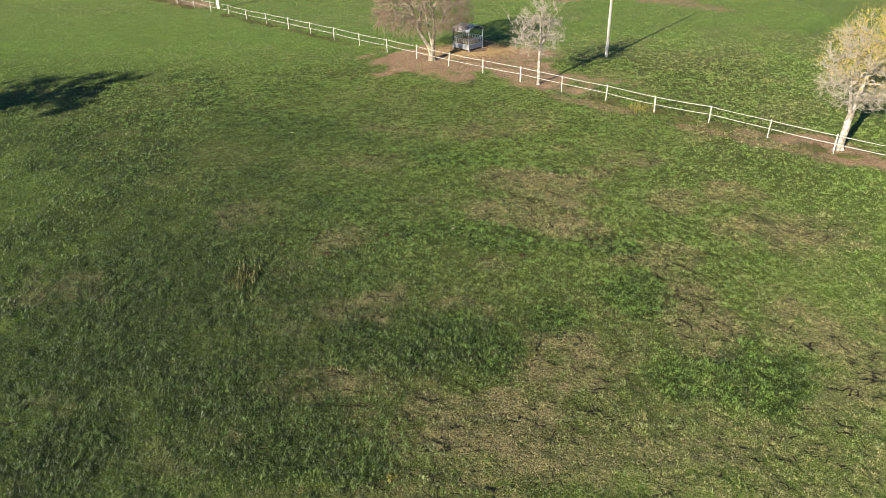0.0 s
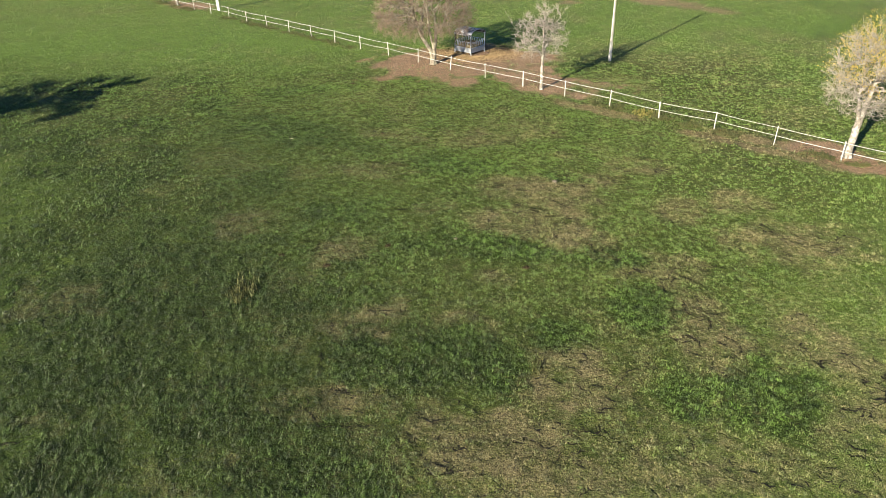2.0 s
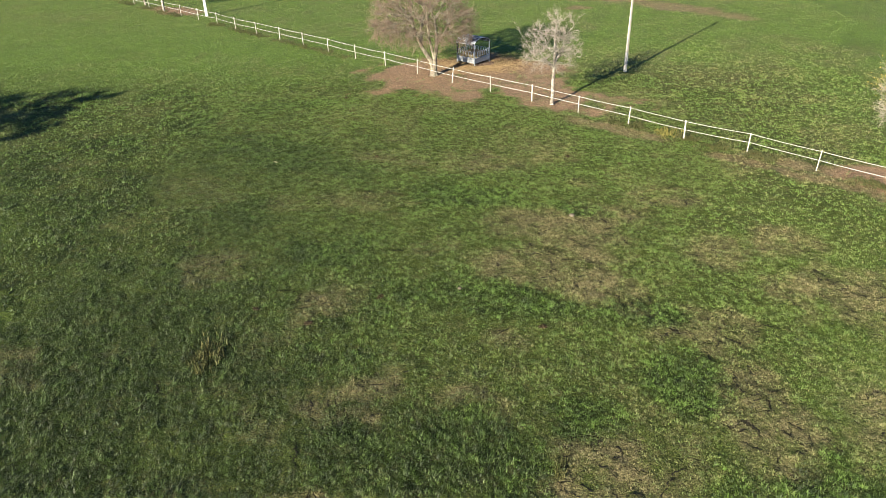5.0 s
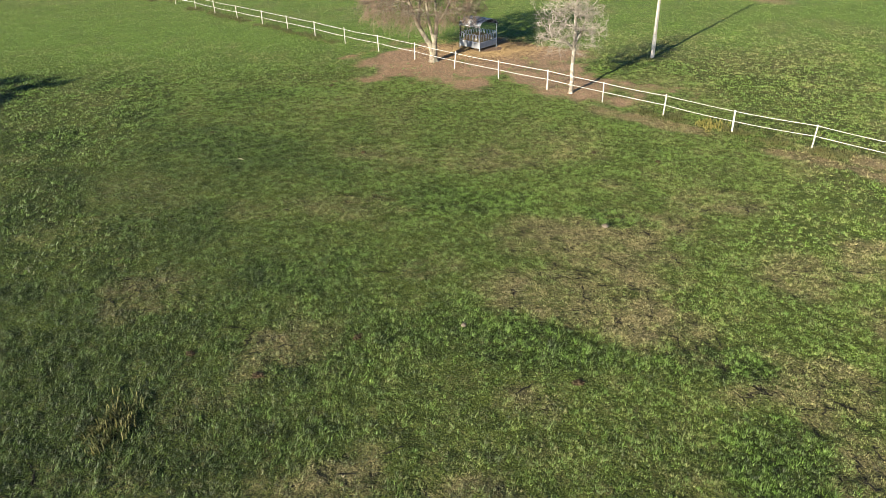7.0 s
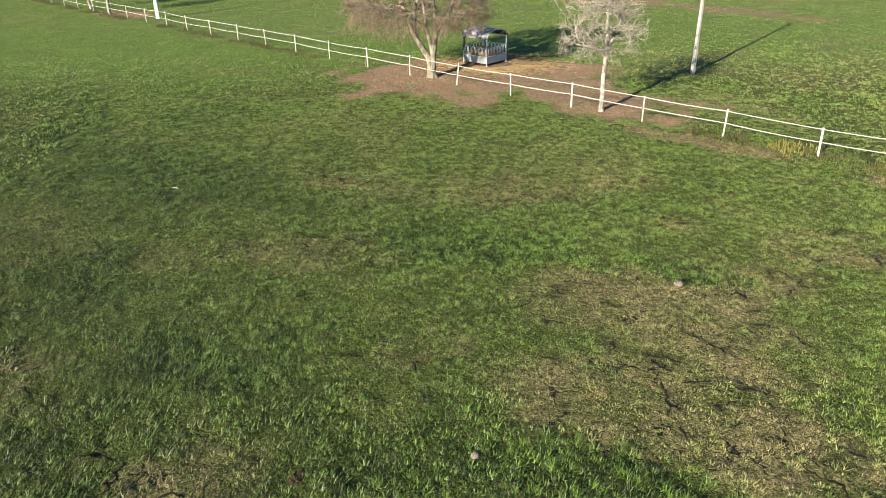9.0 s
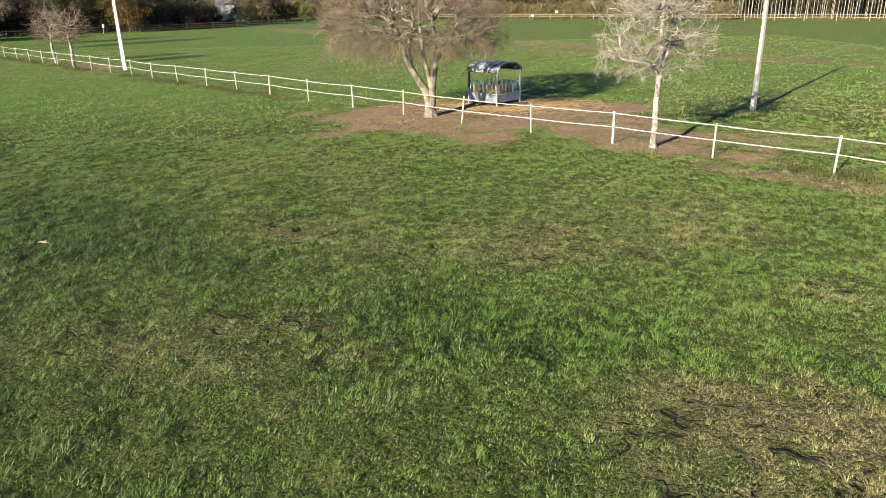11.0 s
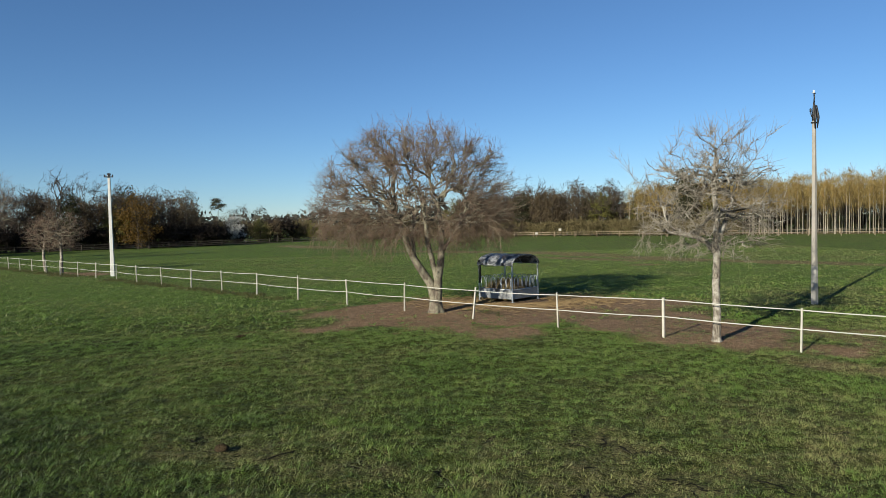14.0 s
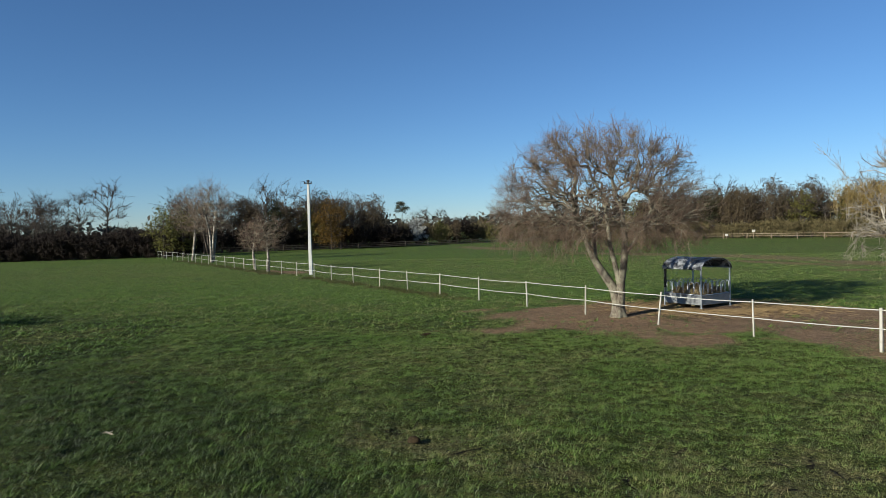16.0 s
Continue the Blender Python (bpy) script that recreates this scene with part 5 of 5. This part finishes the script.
def leaf_tree(seed, height, width, low, mat, per=60, size=0.16, lumps=70, limbs=True, narrow=0.55, upright=0.0):
    """A tree or tall shrub in leaf: stem, limbs and an uneven crown of leaf clumps."""
    sk = Skeleton(seed)
    rs = sk.rs
    r = 0.02 * height
    sk.stem([(0, 0, -0.1), (rs.normal(0, 0.1), rs.normal(0, 0.1), height * 0.35), (rs.normal(0, 0.2), rs.normal(0, 0.2), height * 0.75)], [r, r * 0.75, r * 0.25], 7, 0.3)
    c = (0, 0, low + (height - low) * 0.45)
    up, dn = (height - low) * 0.55, (height - low) * 0.45
    tips = dome(rs, lumps, c, width, up, dn, 0.45, 1.0)
    tips[:, :2] *= rs.uniform(0.75, 1.12, (lumps, 1))
    sk.grow(tips[::2 if limbs else 6], r * 0.3, 0.02, 3, 3, 0.2, 0.1)
    if limbs:
        sk.twigs(sk.grow(dome(rs, 24, c, width * 1.02, up, dn, 0.8, 1.05), 0.035, 0.016, 3, 3, 0.2, 0.1), 60, height * 0.07, 0.016, 0.3, segs=1)
    out = sk.meshes({"trunk": M_FAR_BARK, "crown": M_FAR_BARK, "twig_canopy": M_FAR_TWIG})
    out["foliage"] = leaves_mesh("foliage", tips, per, width * 0.16, size, mat, rs, 0.7, narrow, upright)
    return out


WOOD_MATS = {"trunk": M_FAR_BARK, "crown": M_FAR_BARK, "twig_canopy": M_FAR_TWIG}
kinds = {}


def species(key, label, name, meshes):
    ob = plant(name, label, "tree", meshes, (0, 0, 0), 0, "trees of the woods")
    kinds[key] = [ob, False]


def set_tree(key, x, y, turn, scale):
    """The first tree of a kind is moved into place, the others are copies of it."""
    ob, used = kinds[key]
    m = pose(x, y, 0, 0, 0, turn) @ Matrix.Diagonal((scale, scale, scale, 1))
    if not used:
        ob.matrix_basis = m
        kinds[key][1] = True
        return ob
    keep = ob.matrix_basis.copy()
    ob.matrix_basis = Matrix.Identity(4)
    made = copy_thing(ob, m)
    ob.matrix_basis = keep
    return made


species("bare_a", "leafless woodland tree with a rounded grey-brown crown", "woodland_tree", spare_tree(141, 13, 4.4, 3.5, 1, WOOD_MATS, 0.19, 0.043)[1])
species("bare_b", "leafless woodland tree with forked stems", "woodland_tree", spare_tree(142, 13, 4.6, 2.5, 2, WOOD_MATS, 0.19, 0.043)[1])
species("bare_c", "slender leafless woodland tree", "woodland_tree", spare_tree(143, 13, 3.2, 4.0, 1, WOOD_MATS, 0.19, 0.043)[1])
species("bare_d", "open leafless tree with few crooked limbs", "woodland_tree", spare_tree(144, 13, 4.0, 4.5, 1, WOOD_MATS, 0.24, 0.044)[1])
species("ever", "dark evergreen tree at the wood's edge", "evergreen_tree", leaf_tree(145, 10, 2.6, 1.0, M_EVER, 34, 0.19, 110))
species("ever_b", "tall dark evergreen tree with a ragged top", "evergreen_tree", leaf_tree(146, 12, 2.1, 2.5, M_EVER, 34, 0.19, 100))
species("olive", "olive-green ivy-clad tree at the wood's edge", "ivy_clad_tree", leaf_tree(147, 9, 2.8, 0.8, M_OLIVE, 40, 0.16, 70))
species("rust", "oak with golden-brown autumn leaves", "autumn_oak", leaf_tree(148, 10.5, 3.8, 0.5, M_RUST, 60, 0.14, 90))
species("blossom", "bush in white blossom among the scrub", "blossom_bush", leaf_tree(149, 6.5, 2.0, 0.8, M_BLOSSOM, 34, 0.13, 70))
species("bramble", "dark leafless thicket bush of the hedge", "thicket_bush", leaf_tree(150, 4.6, 2.9, 0.1, M_BRAMBLE, 22, 0.55, 50, False, 0.11, 0.7))
species("scrub", "straw-brown scrub bush at the field edge", "scrub_bush", leaf_tree(151, 4.0, 2.6, 0.1, M_SCRUB, 24, 0.40, 46, False, 0.12, 0.9))
species("pine", "slender pine with a flat tufted head", "pine_tree", leaf_tree(152, 10, 1.7, 7.2, M_EVER, 26, 0.16, 34))

species("brush_a", "leafless tree with a dense brown rounded crown", "woodland_tree", leaf_tree(154, 12, 3.6, 2.0, M_BRUSH, 18, 0.55, 90, True, 0.09, 0.9))
species("brush_b", "narrow leafless tree with a dense brown crown", "woodland_tree", leaf_tree(155, 12, 2.6, 3.0, M_BRUSH, 18, 0.55, 76, True, 0.09, 0.9))
rw = random.Random(77)
# single trees that stand out: kind, bearing, distance, height, own height of the kind
for key, bearing, dist, hgt, own in (
        ("bare_d", -42.6, 162, 13.5, 13), ("bare_d", -38.4, 158, 15.5, 13), ("bare_d", -40.3, 166, 14.0, 13), ("bare_a", -44.5, 150, 12.5, 13), ("bare_b", -46.3, 152, 12, 13),
        ("olive", -34.6, 128, 9.0, 9), ("olive", -33.2, 132, 8.5, 9),
        ("bare_a", -33.6, 142, 12.5, 13), ("bare_b", -31.8, 146, 12, 13), ("bare_c", -30.4, 148, 12, 13), ("bare_b", -28.6, 150, 13, 13),
        ("bare_c", -27.0, 146, 15.5, 13), ("ever_b", -26.4, 147, 11, 12), ("bare_a", -25.3, 152, 14.5, 13), ("bare_b", -23.6, 150, 14.5, 13), ("ever", -22.6, 158, 12.5, 10),
        ("rust", -21.9, 146, 11.0, 10.5), ("rust", -24.6, 158, 10.0, 10.5), ("olive", -23.4, 150, 9, 9), ("bare_a", -20.4, 154, 11.5, 13), ("bare_c", -19.4, 158, 11.5, 13), ("bare_b", -18.6, 160, 11, 13),
        ("pine", -16.2, 175, 12, 11), ("blossom", -14.9, 160, 6.6, 6.5), ("bare_d", -14.4, 200, 10, 13), ("bare_d", -13.0, 215, 10, 13), ("olive", -13.0, 165, 6.0, 9),
        ("ever_b", 20.6, 150, 14.0, 12), ("brush_a", 12.4, 178, 13.5, 12), ("bare_a", 9.2, 176, 14.5, 13), ("brush_a", 15.0, 172, 13, 12), ("bare_b", 10.6, 172, 13, 13)):
    x, y = spot(bearing, dist)
    set_tree(key, x, y, rw.uniform(0, 360), hgt / own)
# the wood behind the dark fence
for k in range(46):
    b = rw.uniform(-34, -18)
    x, y = spot(b, rw.uniform(148, 178) - 0.4 * abs(b + 20))
    key = rw.choice(("bare_a", "bare_b", "bare_c", "brush_b", "bare_a", "brush_a"))
    set_tree(key, x, y, rw.uniform(0, 360), rw.uniform(0.78, 1.0))
# its dark thicket edge
for k in range(38):
    b = -34.5 + 18.5 * k / 37 + rw.uniform(-0.3, 0.3)
    d = 146 + 7 * (b + 34.5) / 18.5
    x, y = spot(b, d + rw.uniform(0, 5))
    set_tree("bramble", x, y, rw.uniform(0, 360), rw.uniform(0.75, 1.15))
# low scrub and hedges north of the pasture
for k in range(52):
    b = -17.5 + 21 * k / 51 + rw.uniform(-0.4, 0.4)
    x, y = spot(b, rw.uniform(172, 190))
    key = rw.choice(("scrub", "scrub", "olive", "brush_b", "bramble", "scrub"))
    set_tree(key, x, y, rw.uniform(0, 360), rw.uniform(0.9, 1.25) * ({"olive": 0.5, "brush_b": 0.42}.get(key, 1.15)))
for k in range(26):
    x, y = spot(-17.5 + 22 * k / 25 + rw.uniform(-0.3, 0.3), rw.uniform(192, 204))
    set_tree(rw.choice(("brush_a", "brush_b", "scrub")), x, y, rw.uniform(0, 360), rw.uniform(0.4, 0.52))
for k in range(12):
    x, y = spot(rw.uniform(-17, 5), rw.uniform(205, 240))
    set_tree(rw.choice(("bare_b", "brush_a", "brush_b", "bare_a", "bare_c")), x, y, rw.uniform(0, 360), rw.uniform(0.6, 0.85))
# mixed wood north-east, with scrub before it
for k in range(78):
    b = rw.uniform(2.5, 23.5)
    d = 178 - 1.2 * b
    x, y = spot(b, d + rw.uniform(0, 26))
    key = rw.choice(("brush_a", "bare_b", "brush_b", "bare_a", "brush_a", "olive", "brush_a", "ever"))
    set_tree(key, x, y, rw.uniform(0, 360), rw.uniform(0.8, 1.02) * (1.12 if key in ("ever", "olive") else 1.0))
for k in range(44):
    b = 2.0 + 22 * k / 43 + rw.uniform(-0.3, 0.3)
    x, y = spot(b, 179 - 1.45 * b + rw.uniform(0, 4))
    set_tree("scrub", x, y, rw.uniform(0, 360), rw.uniform(0.65, 1.1))
# hedge on the west side of the pasture, with bare trees far behind
for row in range(3):
    for k in range(34):
        s = k / 33
        x, y = -76 - 70 * s + rw.uniform(-0.8, 0.8) + 1.5 * row, 80 - 28 * s + rw.uniform(-0.8, 0.8) + 3.2 * row
        if row == 2:
            x, y = x - 5.0, y - 8.6
        set_tree("bramble", x, y, rw.uniform(0, 360), rw.uniform(0.95, 1.2) * (0.55 if row == 2 else 1))
for k in range(16):
    x, y = spot(rw.uniform(-50, -41), rw.uniform(150, 190))
    set_tree(rw.choice(("bare_a", "bare_b", "bare_d")), x, y, rw.uniform(0, 360), rw.uniform(0.8, 1.0))
# the tree outside the pasture whose shadow falls on the grass
def lobed_tree(seed, height):
    """A broad evergreen of separate ragged lobes on spreading limbs."""
    sk = Skeleton(seed)
    rs = sk.rs
    sk.stem([(0, 0, -0.1), (0.1, 0, height * 0.4), (1.2, -1.0, height * 0.85)], [0.3, 0.24, 0.07], 9, 0.3)
    lobes = []
    for a, r, z, n, w in ((-39, 2.2, 8.6, 14, 0.55), (-39, 3.4, 7.0, 16, 0.7), (-35, 5.6, 6.0, 14, 0.6), (141, 3.6, 7.2, 16, 0.7), (141, 5.6, 5.6, 12, 0.6), (60, 2.0, 7.6, 14, 0.7),
                          (230, 2.4, 5.6, 16, 0.9), (-80, 3.0, 4.6, 14, 0.8), (100, 3.4, 4.4, 14, 0.8), (10, 3.2, 5.0, 14, 0.8), (141, 1.0, 5.8, 16, 0.9), (-39, 1.2, 5.4, 16, 0.9)):
        c = np.array([math.cos(radians(a)) * r, math.sin(radians(a)) * r, z])
        lobes.append(c + rs.normal(0, 1, (n, 3)) * w * np.array([1, 1, 0.55]))
    tips = np.concatenate(lobes)
    sk.grow(tips, 0.09, 0.02, 5, 4, 0.2, 0.1)
    out = sk.meshes({"trunk": M_FAR_BARK, "crown": M_FAR_BARK})
    out["foliage"] = leaves_mesh("foliage", tips, 60, 0.24, 0.11, M_EVER, rs, 0.6)
    return out


species("broad", "broad dark evergreen tree casting its shadow over the pasture", "evergreen_tree", lobed_tree(153, 9.2))
set_tree("broad", -43.8, -20.4, 0, 1.0)


# ---- poplar plantation ----
def poplar(seed, height):
    sk = Skeleton(seed)
    rs = sk.rs
    sk.stem([(0, 0, -0.1), (rs.normal(0, 0.05), rs.normal(0, 0.05), height * 0.5), (rs.normal(0, 0.1), rs.normal(0, 0.1), height)], [0.068, 0.052, 0.016], 5, 0.35)
    z = rs.uniform(0.36, 1.0, 22) * height
    a = rs.uniform(0, 6.28, 22)
    w = 1.0 * (1 - (z / height - 0.42) ** 2)
    tips = np.stack([np.cos(a) * w * rs.uniform(0.5, 1, 22), np.sin(a) * w * rs.uniform(0.5, 1, 22), z + 0.9], -1)
    l1 = sk.grow(tips, 0.035, 0.014, 2, 3, 0.2, 0.06, above=2.5)
    sk.twigs(l1, 28, 1.1, 0.018, 1.1, segs=1, spread=0.6)
    out = sk.meshes({"trunk": M_POPLAR, "crown": M_POPLAR_TWIG, "twig_canopy": M_POPLAR_TWIG})
    pts = l1[:, 1:].reshape(-1, 3)
    out["foliage"] = leaves_mesh("foliage", pts[pts[:, 2] > height * 0.36], 8, 0.45, 0.42, M_GOLD, rs, 0.9, 0.085, 1.5)
    return out


for n, (seed, h) in enumerate(((161, 10.1), (162, 10.8), (163, 9.5))):
    ob = plant("poplar", "slender young poplar with pale trunk and golden budding crown", "tree", poplar(seed, h), (0, 0, 0), 0, "poplar plantation")
    kinds["poplar%d" % n] = [ob, False]
away, along = np.array([0.62, 0.78]), np.array([0.78, -0.62])
for row in range(7):
    for k in range(50):
        q = np.array([42.0, 118.0]) + along * (k * 1.95 + rw.uniform(-0.3, 0.3)) + away * (4 + row * 3.4 + rw.uniform(-0.4, 0.4))
        set_tree("poplar%d" % rw.randrange(3), float(q[0]), float(q[1]), rw.uniform(0, 360), rw.uniform(0.9, 1.06))


for k in range(38):
    q = np.array([44.0, 122.0]) + along * (k * 2.55 + rw.uniform(-0.6, 0.6)) + away * (29 + rw.uniform(0, 4))
    set_tree(rw.choice(("brush_a", "brush_b", "brush_a")), float(q[0]), float(q[1]), rw.uniform(0, 360), rw.uniform(0.6, 0.78))
for k in range(44):
    q = np.array([42.0, 120.0]) + along * (k * 2.25 + rw.uniform(-0.6, 0.6)) + away * (26 + rw.uniform(0, 3))
    set_tree("scrub" if k % 3 else "bramble", float(q[0]), float(q[1]), rw.uniform(0, 360), rw.uniform(0.6, 0.9))


# ---- far treeline all round ----
def far_ridge():
    """Distant woodland belts: uneven walls of clumped crowns far beyond the fields."""
    rs = np.random.RandomState(171)
    n = 3000
    a = rs.uniform(0, 2 * np.pi, n)
    d = 560 + 160 * vnoise(np.cos(a) * 9 + 20, np.sin(a) * 9 + 20, 1.0, 5) + rs.uniform(0, 60, n)
    top = 8 + 9 * vnoise(a * 14, a * 0 + 2, 1.0, 6) + 4 * vnoise(a * 60, a * 0, 1.0, 7)
    c = np.stack([np.sin(a) * d, np.cos(a) * d, top * rs.uniform(0.1, 1, n)], -1)
    return leaves_mesh("far_treeline", c, 9, 4.5, 3.0, M_RIDGE, rs, 0.6)


tagged(new("far_treeline", far_ridge()), "distant grey-brown woodland along the horizon", "woodland", kind="stuff")
